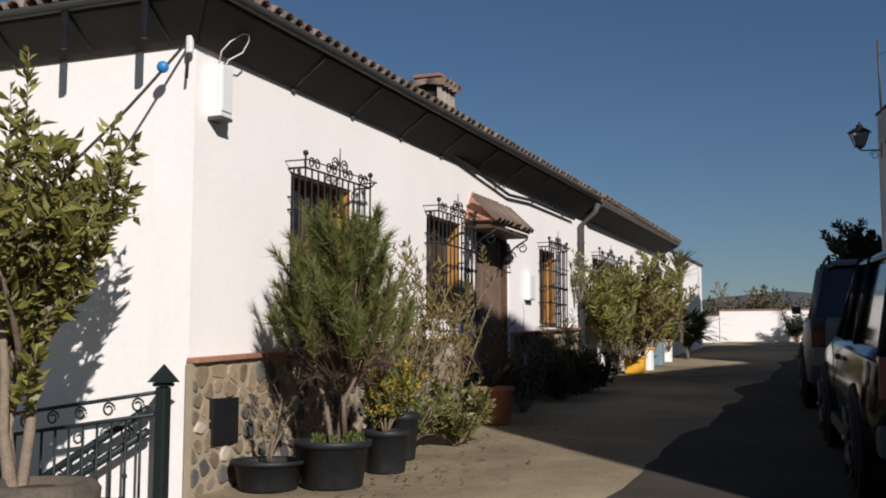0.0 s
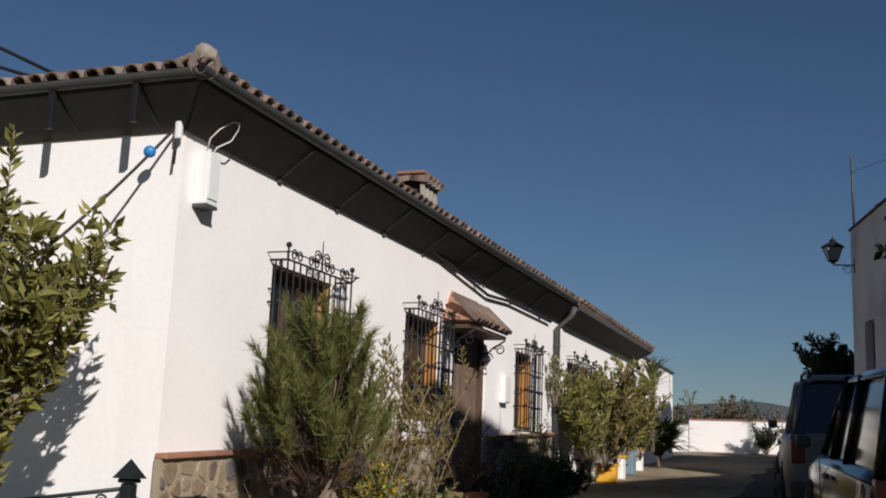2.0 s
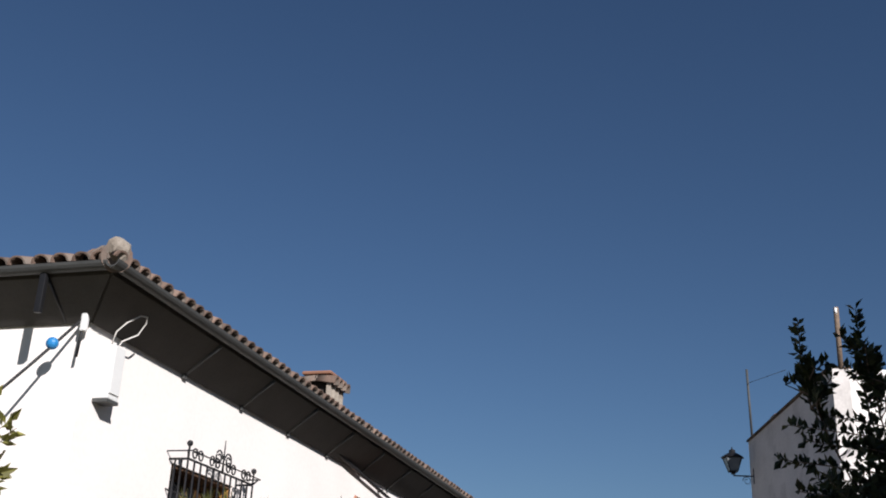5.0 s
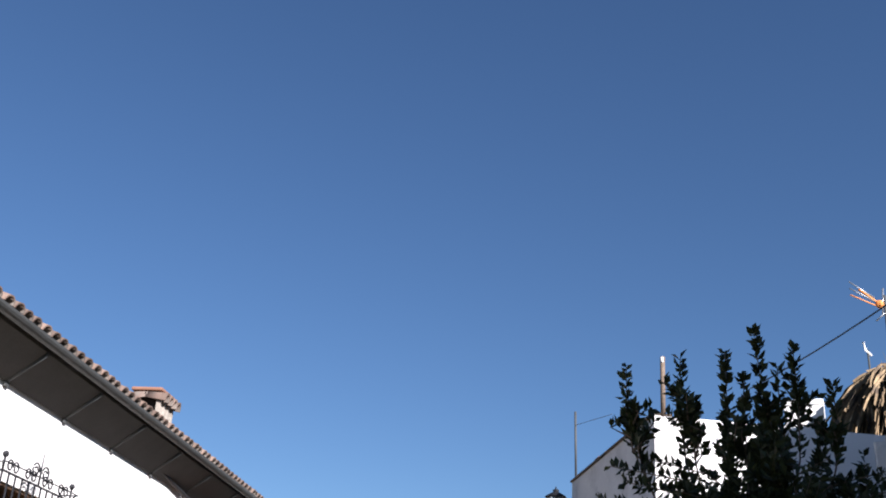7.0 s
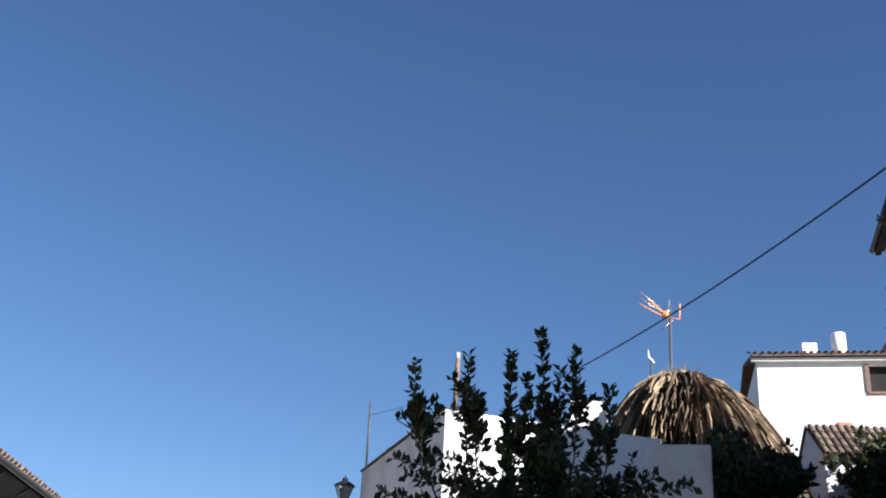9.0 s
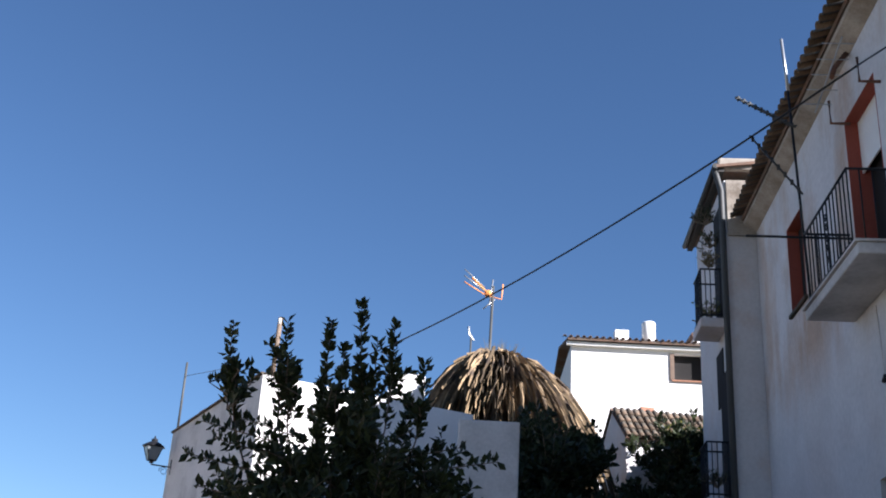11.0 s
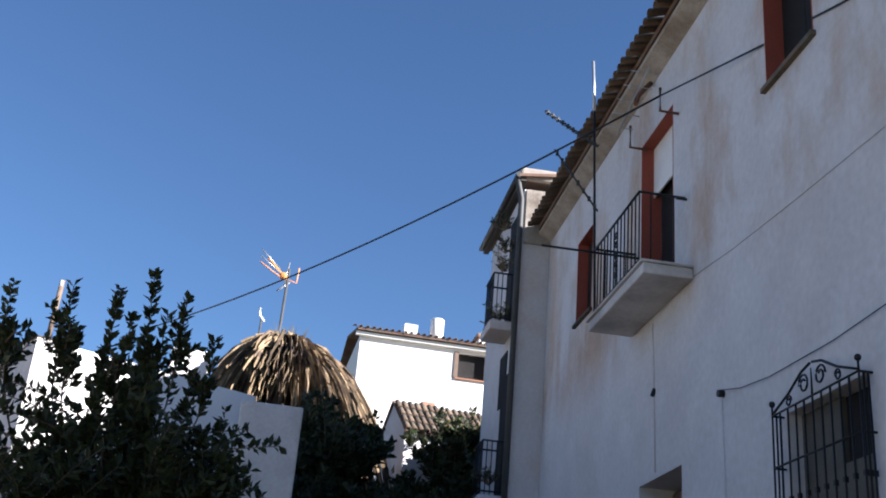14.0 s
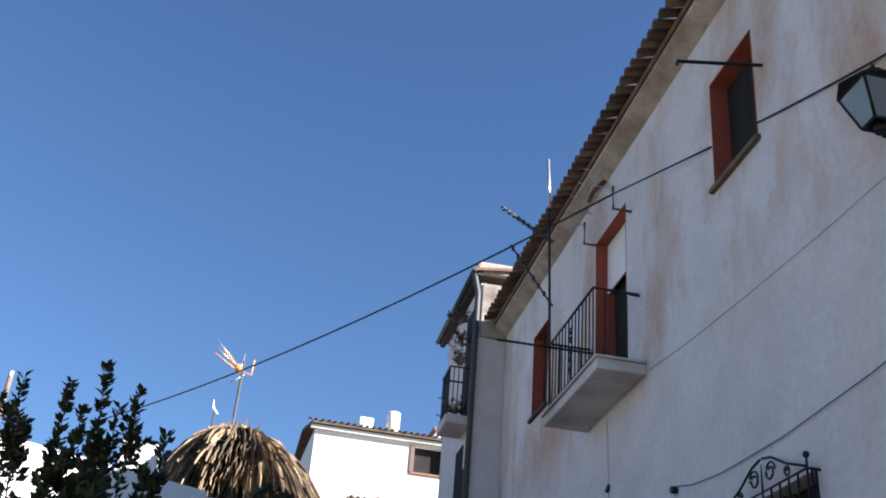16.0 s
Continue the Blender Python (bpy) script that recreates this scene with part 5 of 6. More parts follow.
part("dormer_roof", boxbm(4.9, 6.5, 2.1, 3.5, WZ + 1.202, WZ + 1.4, bevel=0.06), M_TILEJ, wh)
bm = tubebm([(5.4, 2.4, WZ + 1.4), (5.4, 2.4, WZ + 2.0)], 0.03, 5)
tube(bm, [(5.0, 2.4, WZ + 2.0), (5.8, 2.4, WZ + 1.8)], 0.03, 5)
part("aerial", bm, M_GUTTER, wh)

# shed with an old tiled roof
SHM = pose(10.42, 22.5, 0, 0, 0, -9)
sh = base("shed", SHM, "small white shed with a mossy tiled roof", "shed")
part("wall", boxbm(0.0, 3.6, 0.0, 2.4, 0.6, 7.30), M_OLDLIME, sh)
bm = bmesh.new()
g = [bm.verts.new(p) for p in ((0, 0, 7.302), (0, 2.4, 7.302), (0, 1.2, 8.16), (0.2, 0, 7.302), (0.2, 2.4, 7.302), (0.2, 1.2, 8.16))]
for f in ((0, 2, 1), (3, 4, 5), (0, 3, 5, 2), (1, 2, 5, 4), (0, 1, 4, 3)):
    bm.faces.new([g[i] for i in f])
bmesh.ops.recalc_face_normals(bm, faces=bm.faces)
part("gable", bm, M_OLDLIME, sh)
slab("roof_slope", ((-0.06, -0.2, 7.2), (3.8, -0.2, 7.2), (3.8, 1.2, 8.22), (-0.06, 1.2, 8.22)), 0.04, M_TILEJ, sh)
slab("roof_slope", ((-0.06, 2.6, 7.2), (3.8, 2.6, 7.2), (3.8, 1.2, 8.22), (-0.06, 1.2, 8.22)), 0.04, M_TILEJ, sh)
lay_tiles(sh, TILE_OLD, (0.02, -0.22, 7.21), (3.7, -0.22, 7.21), (0, 1, 0), math.atan(0.73), 0.165, 4)
part("chimney", boxbm(0.75, 1.1, 1.3, 1.65, 7.9, 8.36, bevel=0.02), M_BRICK, sh)


# ---- plants and pots ----
def pot(name, x, y, r, h, material, label, soil=True, group=""):
    P = base(name, pose(x, y, ground_z(x, y) + 0.03), label, "pot", group)
    bm = spin(bmesh.new(), [(r * 0.76, 0), (r * 0.8, 0.01), (r * 0.96, h * 0.86), (r * 1.04, h * 0.87), (r * 1.06, h), (r * 0.96, h), (r * 0.93, h * 0.9), (r * 0.7, 0.04)], 0, 0, 22)
    part("body", bm, material, P)
    if soil:
        bm = spin(bmesh.new(), [(r * 0.9, h * 0.82), (r * 0.5, h * 0.86), (0.01, h * 0.87)], 0, 0, 18)
        part("soil", bm, M_SOIL, P)
    return ground_z(x, y) + 0.03 + h * 0.85


def shrub(name, x, y, z, label, leaf, n_leaf, size, limbs=7, length=0.6, rise=1.4, seed=1, sub=5, sub_len=0.3, wood=M_TWIG,
          r0=0.012, width=0.38, flower=None, n_flower=0, spread=0.7, up=0.3, lean=(0, 0), category="shrub", group=""):
    S = base(name, pose(x, y, z), label, category, group)
    lb, tw = branch_set((0, 0, 0), limbs, length, rise, seed, sub, sub_len, lean)
    bm = wood_of(lb, r0, r0 * 0.4)
    for t in tw:
        tube(bm, t, r0 * 0.4, 4, r0 * 0.15)
    part("wood", bm, wood, S)
    if n_leaf:
        leaves("foliage", [l[2:] for l in lb] + tw, n_leaf, size, leaf, S, seed, width, spread, up)
    if n_flower:
        leaves("blossom", tw, n_flower, size * 0.7, flower, S, seed + 50, 0.7)
    return S


def citrus_tree(x, y, label, seed, height, crown, n, size, leaf, z_trunk=0.95, shoots=0, skew=(0, 0), stems=0):
    z = ground_z(x, y)
    T = base("tree", pose(x, y, z), label, "tree")
    r = np.random.RandomState(seed)
    lb, tw = branch_set((0, 0, z_trunk), 11, crown, height, seed, 11, crown * 0.55, skew)
    if stems:
        for k in range(stems):
            a = 2.1 * k + 0.6
            u, v = math.cos(a), math.sin(a)
            bm = tubebm([(0.05 * u, 0.05 * v, -0.05), (0.04 * u + 0.02, 0.03 * v, z_trunk * 0.35), (0.10 * u, 0.09 * v, z_trunk * 0.7), (0.05 * u + 0.03, 0.12 * v, z_trunk * 1.05), (0.18 * u, 0.18 * v, z_trunk * 1.5)], 0.042, 9, 0.022)
            for q in bm.verts:
                q.co += Vector((noise.noise(q.co * 9), noise.noise(q.co * 9 + Vector((5, 0, 0))), 0)) * 0.02
            part("trunk", bm, M_PALEBARK, T)
    else:
        bm = tubebm([(0.02, 0, -0.05), (0.0, 0.02, z_trunk * 0.5), (0, 0, z_trunk + 0.05)], 0.06, 10, 0.045)
        part("trunk", bm, M_BARK, T)
    bm = wood_of(lb, 0.026, 0.006)
    for t in tw:
        tube(bm, t, 0.006, 4, 0.002)
    part("wood", bm, M_BARK, T)
    up_shoots = []
    for k in range(shoots):
        q = lb[k % len(lb)][4] + r.normal(size=3) * 0.12
        e = np.array([r.normal() * 0.12, r.normal() * 0.12, 1.0])
        up_shoots.append([q, q + e * crown * 0.35, q + e * crown * r.uniform(0.55, 0.9)])
    leaves("crown", [l[2:] for l in lb] + tw + up_shoots * 2, n, size, leaf, T, seed, 0.36, 0.75, 0.25)
    return T


# orange tree before the end wall of the long house
ot = citrus_tree(-4.66, 4.87, "orange tree with glossy sunlit leaves in front of the white wall", 21, 1.3, 1.24, 4600, 0.12, M_CITRUS, 0.98, skew=(-0.12, 0), stems=4)
dz = 1.9 - ground_z(-4.66, 4.87)
st = [[np.array([-0.15, 0.13, dz]), np.array([-0.13, 0.13, dz + 0.7]), np.array([-0.1, 0.10, dz + 1.35])], [np.array([0.05, 0.13, dz]), np.array([0.2, 0.13, dz + 0.4]), np.array([0.27, 0.13, dz + 0.7])]]
part("shoot", wood_of(st, 0.012, 0.004), M_PALEBARK, ot)
leaves("crown", st, 190, 0.11, M_CITRUS, ot, 3, 0.38, 0.7, 0.35)
st = [[np.array([0.05, 0.0, 0.75]), np.array([0.12, -0.05, 0.9]), np.array([0.2, -0.05, 1.15])], [np.array([0.0, 0.0, 0.8]), np.array([-0.08, -0.08, 0.95]), np.array([-0.1, -0.1, 1.2])]]
leaves("crown", st, 110, 0.12, M_CITRUS, ot, 6, 0.42, 0.7, 0.2)
stump = base("planter", pose(-4.38, 4.78, 0.2), "low dark weathered stone planter round the orange tree", "planter")
part("body", spin(bmesh.new(), [(0.30, 0), (0.34, 0.2), (0.35, 0.40), (0.32, 0.44), (0.26, 0.44), (0.24, 0.38)], 0, 0, 18), M_CLAYDARK, stump)
part("soil", spin(bmesh.new(), [(0.25, 0.38), (0.12, 0.41), (0.01, 0.42)], 0, 0, 14), M_SOIL, stump)

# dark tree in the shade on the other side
dt = citrus_tree(1.75, 9.4, "citrus tree in the shade, its leaf colour darkened for it", 33, 1.0, 1.6, 12500, 0.105, M_DARKLEAF, 1.05, 8)
st = []
rs = np.random.RandomState(8)
DT0 = np.array([1.75, 9.4, ground_z(1.75, 9.4)])
for az, top, low in ((3.15, 18.1, 13.6), (3.7, 15.6, 12.6), (6.1, 18.5, 13.0), (6.6, 16.4, 13.0), (8.5, 18.8, 13.0), (9.4, 17.6, 13), (10.4, 19.9, 12.5), (11.2, 18.0, 12.5), (12.2, 18.9, 13.0), (14.0, 17.0, 12.5)):
    hd = 9.4
    a = radians(az)
    zt, zl = 1.4 + hd * math.tan(radians(top)), 1.4 + hd * math.tan(radians(low))
    x, y = hd * math.sin(a), hd * math.cos(a)
    main = [np.array([1.7, 9.35, zl - 1.1]), np.array([x * 0.72 + 0.42, y, zl - 0.55]), np.array([x * 0.95 + 0.07, y, zl]), np.array([x, y, (zl + zt) / 2]), np.array([x + rs.normal() * 0.02, y, zt - 0.05])]
    st.append(main)
    for k in range(4):
        b = main[2] + (main[3] - main[2]) * rs.uniform(-0.4, 0.9)
        st.append([b, b + np.array([rs.normal() * 0.07, rs.normal() * 0.07, 0.12]), b + np.array([rs.normal() * 0.09, rs.normal() * 0.09, 0.3])])
for az, el in ((1.64, 10.9), (2.2, 12.6), (2.5, 9.3), (3.0, 11.8), (3.8, 10.0), (4.5, 8.6), (4.2, 13.0), (5.4, 11.5), (6.0, 9.0), (13.0, 8.0), (13.4, 13.0), (14.6, 9.6), (15.6, 9.2), (14.0, 11.5), (18.3, 11.7), (17.4, 9.4), (16.5, 12.4)):
    a = radians(az)
    hd = 9.2
    e = np.array([hd * math.sin(a), hd * math.cos(a), 1.4 + hd * math.tan(radians(el))])
    st.append([np.array([1.7, 9.3, e[2] - 0.5]), (np.array([1.7, 9.3, e[2] - 0.2]) + e) / 2, e])
st = [[q - DT0 for q in s] for s in st]
low = []
for k in range(420):
    column = k % 9 == 0
    e = rs.uniform(11.0, 13.6) if column else 11.4 - 8.0 * rs.rand() ** 0.8
    a = radians(rs.uniform(9.5, 11.3) if column else rs.uniform(5.8 if e > 9 else 3.8, 16.5))
    e = radians(e)
    hd = rs.uniform(8.9, 9.9)
    b = np.array([hd * math.sin(a), hd * math.cos(a), 1.4 + hd * math.tan(e)]) - DT0
    d = np.array([rs.normal() * 0.10, rs.normal() * 0.10, 0.16])
    low.append([b - d, b, b + d])
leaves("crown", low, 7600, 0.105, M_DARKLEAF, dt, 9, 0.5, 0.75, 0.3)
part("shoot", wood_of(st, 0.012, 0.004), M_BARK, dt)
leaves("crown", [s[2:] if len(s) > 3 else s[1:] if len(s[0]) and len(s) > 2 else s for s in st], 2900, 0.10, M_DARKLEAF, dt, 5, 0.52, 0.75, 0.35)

# young pine in a black pot
ZP = pot("plant_pot", -3.71, 7.10, 0.28, 0.35, M_BLACKPOT, "large black plastic nursery pot", group="pots along the wall")
pine = base("pine_tree", pose(-3.68, 7.12, ZP), "young pine with ragged olive-green needle tufts in a black pot", "tree")
r = np.random.RandomState(12)
trunks = [[np.array([0, 0, 0]), np.array([0.02, 0.02, 0.3]), np.array([0.08, 0.05, 0.7]), np.array([0.12, 0.05, 1.35])],
          [np.array([-0.05, 0, 0]), np.array([-0.1, 0.0, 0.28]), np.array([-0.2, 0, 0.6]), np.array([-0.22, 0.1, 1.0])],
          [np.array([0.06, 0, 0]), np.array([0.1, -0.1, 0.35]), np.array([0.28, 0.0, 0.75]), np.array([0.38, 0.0, 1.15])]]
part("trunk", wood_of(trunks, 0.024, 0.010, 7), M_BARK, pine)
tips, dead = [], []
for i in range(118):
    a = r.uniform(0, 2 * math.pi)
    zz = 0.78 + 0.86 * r.beta(1.0, 1.15)
    rad = max(0.06, 0.58 - 0.34 * max(0, (zz - 1.05) / 0.6)) * math.sqrt(r.uniform(0.08, 1.0)) * (1 + 0.4 * math.sin(3 * a + 1.0) * (zz > 1.1))
    c = np.array([math.cos(a) * rad * 0.85 + 0.03, math.sin(a) * rad + 0.06, zz])
    d = np.array([math.cos(a) * 0.5, math.sin(a) * 0.5, 1.0]) + r.normal(size=3) * 0.16
    d /= np.linalg.norm(d)
    half = r.uniform(0.12, 0.22)
    root = np.array([0.06 + c[0] * 0.25, c[1] * 0.25, max(0.45, zz - 0.55)])
    tips.append([root, c - d * half, c + d * half])
for i in range(24):
    a = r.uniform(0, 2 * math.pi)
    c = np.array([math.cos(a) * 0.3, math.sin(a) * 0.3, r.uniform(0.42, 0.8)]) * np.array([r.uniform(0.2, 1.2), r.uniform(0.2, 1.2), 1])
    dead.append([c * np.array([0.2, 0.2, 0.8]), c, c + np.array([math.cos(a) * 0.1, math.sin(a) * 0.1, -0.02])])
part("shoot_wood", wood_of(tips + dead, 0.007, 0.004, 4), M_DARKWOOD, pine)


def needles(name, shoots, count, long, thick, loose, material, label):
    vs, fs = [], []
    for tp in shoots:
        ax = (tp[2] - tp[1]) / np.linalg.norm(tp[2] - tp[1])
        for j in range(count):
            p = tp[1] + (tp[2] - tp[1]) * r.uniform(0, 1)
            d = ax * r.uniform(0.6, 1.2) + r.normal(size=3) * loose
            d /= np.linalg.norm(d)
            s = np.cross(d, r.normal(size=3))
            s = s / np.linalg.norm(s) * thick
            k = len(vs)
            vs += [p - s, p + s, p + d * long * r.uniform(0.7, 1.2)]
            fs.append((k, k + 1, k + 2))
    soup(name, vs, fs, material, pine, label)


needles("needle_mass", tips, 210, 0.125, 0.0038, 0.40, M_PINE, "long soft olive-green needles")
needles("dead_needle", dead, 60, 0.11, 0.0035, 0.6, M_DEADNEEDLE, "dry brown needles under the crown")

Z = pot("plant_pot", -4.12, 6.86, 0.27, 0.22, M_BLACKPOT, "low black plastic pot with dry stems", group="pots along the wall")
shrub("dry_shrub", -4.12, 6.86, Z, "bare dry rose stems in a black pot", M_DRYPLANT, 60, 0.05, 7, 0.55, 1.6, 41, 3, 0.22, M_TWIG, 0.008)
Z = pot("plant_pot", -3.62, 7.85, 0.19, 0.34, M_BLACKPOT, "black plastic pot beside the pine", group="pots along the wall")
shrub("flowering_shrub", -3.66, 7.9, Z, "green shrub with small yellow flowers in a black pot", M_SHRUB, 2300, 0.055, 11, 0.52, 1.1, 42, 8, 0.25, flower=M_FLOWER, n_flower=1300)
Z = pot("plant_pot", -3.82, 8.55, 0.17, 0.40, M_BLACKPOT, "tall dark pot against the wall", group="pots along the wall")
shrub("oleander", -3.95, 8.95, 0.75, "thin grey-green oleander stems against the white wall", M_STRAWLEAF, 1300, 0.085, 12, 1.5, 3.2, 43, 6, 0.42, r0=0.01, width=0.2, up=0.6)
shrub("tall_shrub", -4.0, 10.0, 0.6, "tall thin yellowing shrub by the grilled window", M_STRAWLEAF, 900, 0.075, 10, 1.55, 3.4, 53, 5, 0.4, r0=0.01, width=0.22, up=0.5)
shrub("jade_bush", -3.66, 9.5, 0.48, "low dense pale green fleshy-leaved bush on the paving", M_OLIVE, 4600, 0.075, 16, 0.46, 0.8, 44, 8, 0.2, width=0.5)
shrub("jade_bush", -3.95, 9.0, 0.5, "spreading green bush behind the low pots", M_SHRUB, 1400, 0.06, 12, 0.55, 1.0, 48, 7, 0.22, width=0.45)
Z = pot("clay_pot", -3.9, 11.3, 0.21, 0.42, M_CLAYPOT, "terracotta pot with a rolled rim", group="pots along the wall")
shrub("dry_shrub", -3.95, 11.3, Z, "dark bare twiggy shrub in the terracotta pot", M_DRYPLANT, 120, 0.05, 12, 0.85, 1.0, 45, 6, 0.4, M_DARKWOOD, 0.01)
shrub("shrub", -4.0, 12.6, 0.62, "dark twiggy shrub by the door step", M_BUSHDARK, 900, 0.07, 11, 0.75, 1.0, 46, 6, 0.3)
shrub("shrub", -4.0, 14.3, 0.7, "dark dense bush in the shade of the street", M_BUSHDARK, 2600, 0.075, 14, 0.55, 0.7, 47, 8, 0.28)
shrub("shrub", -3.95, 15.6, 0.78, "dark dense bush in the shade of the street", M_BUSHDARK, 2600, 0.075, 14, 0.55, 0.6, 49, 8, 0.28)
shrub("dry_shrub", -4.1, 14.9, 0.8, "pale dry plant with drooping stems", M_PALE, 900, 0.09, 11, 0.95, 1.6, 60, 5, 0.35, width=0.2)
for i, (x, y, h, sd) in enumerate(((-3.95, 17.6, 1.35, 71), (-3.9, 18.6, 1.5, 72), (-3.95, 19.7, 1.6, 73), (-4.0, 20.8, 1.5, 74))):
    shrub("potted_shrub", x, y, ground_z(x, y) + 0.3, "tall leafy yellow-green shrub in the sun along the wall", (M_CITRUS, M_STRAWLEAF, M_CITRUS, M_CITRUS)[i], 2600, 0.14, 12, h, 1.7, sd, 8, 0.5, width=0.3, group="shrubs along the wall")
shrub("climber", -4.35, 16.75, 2.2, "small yellow-green climber beside the downpipe", M_PALE, 260, 0.09, 6, 0.7, 2.5, 77, 4, 0.3)
for i, (x, y, m, w, h, lb) in enumerate(((-4.1, 19.75, M_YELLOW, 0.17, 0.28, "yellow painted square planter by the wall"), (-4.1, 20.6, M_WHITEPAINT, 0.15, 0.4, "white painted pot with yellow rim"),
                                       (-4.2, 22.1, M_BLUEPAINT, 0.18, 0.5, "blue-grey painted planter by the wall"), (-4.25, 23.4, M_WHITEPAINT, 0.16, 0.45, "white painted planter with yellow rim"))):
    P = base("planter", pose(x, y, ground_z(x, y) + 0.03), lb, "planter", "painted planters")
    part("body", boxbm(-w, w, -w, w, 0, h, bevel=0.02), m, P)
    part("rim", boxbm(-w - 0.02, w + 0.02, -w - 0.02, w + 0.02, h + 0.001, h + 0.05, bevel=0.01), M_YELLOW if i != 2 else M_BLUEPAINT, P)
shrub("shrub", -4.0, 22.6, 1.4, "dark cypress-like shrub behind the planters", M_BUSHDARK, 2200, 0.08, 12, 1.25, 2.4, 81, 7, 0.4)


def strap_plant(x, y, z, n, length, material, label, seed, droop=0.6, width=0.03, stem=0.0):
    S = base("yucca", pose(x, y, z), label, "plant")
    r = np.random.RandomState(seed)
    vs, fs = [], []
    if stem:
        part("stem", tubebm([(0, 0, 0), (0.03, 0, stem)], 0.06, 8, 0.05), M_BARK, S)
    for i in range(n):
        a, e = r.uniform(0, 2 * math.pi), r.uniform(0.5, 2.4)
        L = length * r.uniform(0.7, 1.15)
        out = np.array([math.cos(a), math.sin(a), 0])
        side = np.array([-math.sin(a), math.cos(a), 0])
        p, d = np.array([0, 0, stem * r.uniform(0.75, 1.0)]), np.array([math.cos(a), math.sin(a), e])
        d /= np.linalg.norm(d)
        k = len(vs)
        for j in range(6):
            w = width * (1 - (j / 5) ** 2) + 0.001
            vs += [p - side * w, p + side * w]
            p = p + d * L / 5
            d = d + np.array([0, 0, -droop * 0.2])
            d /= np.linalg.norm(d)
        fs += [(k + 2 * j, k + 2 * j + 1, k + 2 * j + 3, k + 2 * j + 2) for j in range(5)]
    soup("frond_tuft", vs, fs, material, S)


strap_plant(-3.95, 23.8, 1.6, 70, 0.6, M_PALE, "tall yucca with pale strap leaves at the house end", 91, 0.8, 0.03, 1.75)
strap_plant(-3.95, 24.7, 1.22, 170, 1.1, M_BUSHDARK, "dark agave with thick leaves in the shade", 92, 1.3, 0.09, 0.4)
# This bush also stands for a plant shadow cast on the end wall.
shrub("shrub", -2.2, 34.3, 1.7, "dark bush before the end wall, filling in for a shadow", M_BUSHDARK, 1500, 0.10, 13, 0.85, 1.0, 93, 6, 0.3)
# trees beyond the end wall and by the lantern house
for i, (x, y, zb, k, sd) in enumerate(((-6.9, 46, 1.5, 0.95, 95), (-5.2, 47, 1.6, 1.05, 96), (-3.9, 46.5, 1.5, 1.0, 97), (-2.7, 48, 1.3, 1.0, 99), (-8.4, 49, 1.2, 1.2, 100), (-1.4, 47, 1.3, 0.9, 101))):
    zg = ground_z(x, y)
    T = shrub("tree", x, y, zb, "scrubby brown-green tree beyond the garden wall", M_DRYPLANT if i % 3 == 1 else M_SCRUB, 2600, 0.17, 14, 2.1 * k, 1.1, sd, 9, 0.8, r0=0.03, category="tree")
    part("trunk", tubebm([(0, 0, zg - zb), (0.05, 0, (zg - zb) * 0.5), (0, 0, 0.05)], 0.09, 7, 0.05), M_BARK, T)
T = shrub("tree", -0.25, 26.4, 2.75, "dark round-headed tree beyond the parked cars", M_BUSHDARK, 4200, 0.16, 15, 1.3, 1.1, 98, 10, 0.55, r0=0.03, category="tree")
part("trunk", tubebm([(0, 0, ground_z(0, 26.4) - 2.8), (0.04, 0, -0.3), (0, 0, 0.05)], 0.09, 7, 0.05), M_BARK, T)
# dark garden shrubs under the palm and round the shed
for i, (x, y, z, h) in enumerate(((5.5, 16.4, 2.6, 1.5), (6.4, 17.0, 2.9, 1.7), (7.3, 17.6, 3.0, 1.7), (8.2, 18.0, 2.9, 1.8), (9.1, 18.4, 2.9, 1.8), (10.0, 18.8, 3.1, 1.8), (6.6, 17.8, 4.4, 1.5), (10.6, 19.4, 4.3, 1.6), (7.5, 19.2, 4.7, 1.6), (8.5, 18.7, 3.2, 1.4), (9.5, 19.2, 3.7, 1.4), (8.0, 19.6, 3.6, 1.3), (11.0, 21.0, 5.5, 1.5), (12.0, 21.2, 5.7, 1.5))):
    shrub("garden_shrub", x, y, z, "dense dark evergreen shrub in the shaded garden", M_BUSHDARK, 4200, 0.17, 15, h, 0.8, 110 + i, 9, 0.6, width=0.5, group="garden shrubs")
shrub("climber", 11.5, 20.9, 5.9, "yellow-green creeper over the shed roof", M_CITRUS, 1700, 0.13, 13, 1.35, 0.8, 130, 8, 0.5)
# flower pots on the neighbour's balconies
for i, (s, p, z) in enumerate(((16.5, P2 + 0.23, 8.3), (16.6, P2 + 0.17, 8.7), (16.45, P2 + 0.25, 9.05), (16.7, P2 + 0.19, 7.5), (16.6, P2 + 0.22, 4.7))):
    q = RW @ Vector((s, p, z))
    shrub("balcony_plant", q.x, q.y, q.z - 0.1, "trailing potted plant on the iron balcony", (M_DRYPLANT, M_BUSHDARK, M_BUSHDARK, M_SHRUB, M_BUSHDARK)[i], 220, 0.06, 8, 0.2, 0.6, 140 + i, 4, 0.2, group="balcony plants")

# weeds in the pine's pot, and leaf litter on the paving along the pots
st = [[np.array([math.cos(a) * 0.2, math.sin(a) * 0.2, 0.0]), np.array([math.cos(a) * 0.17, math.sin(a) * 0.17, 0.07])] for a in [0.5 * k for k in range(13)]]
tagged(leaves("weed", st, 320, 0.05, M_SHRUB, pine, 151, 0.4, 0.6, 0.5), kind="stuff")
rl = np.random.RandomState(17)
vs, fs = [], []
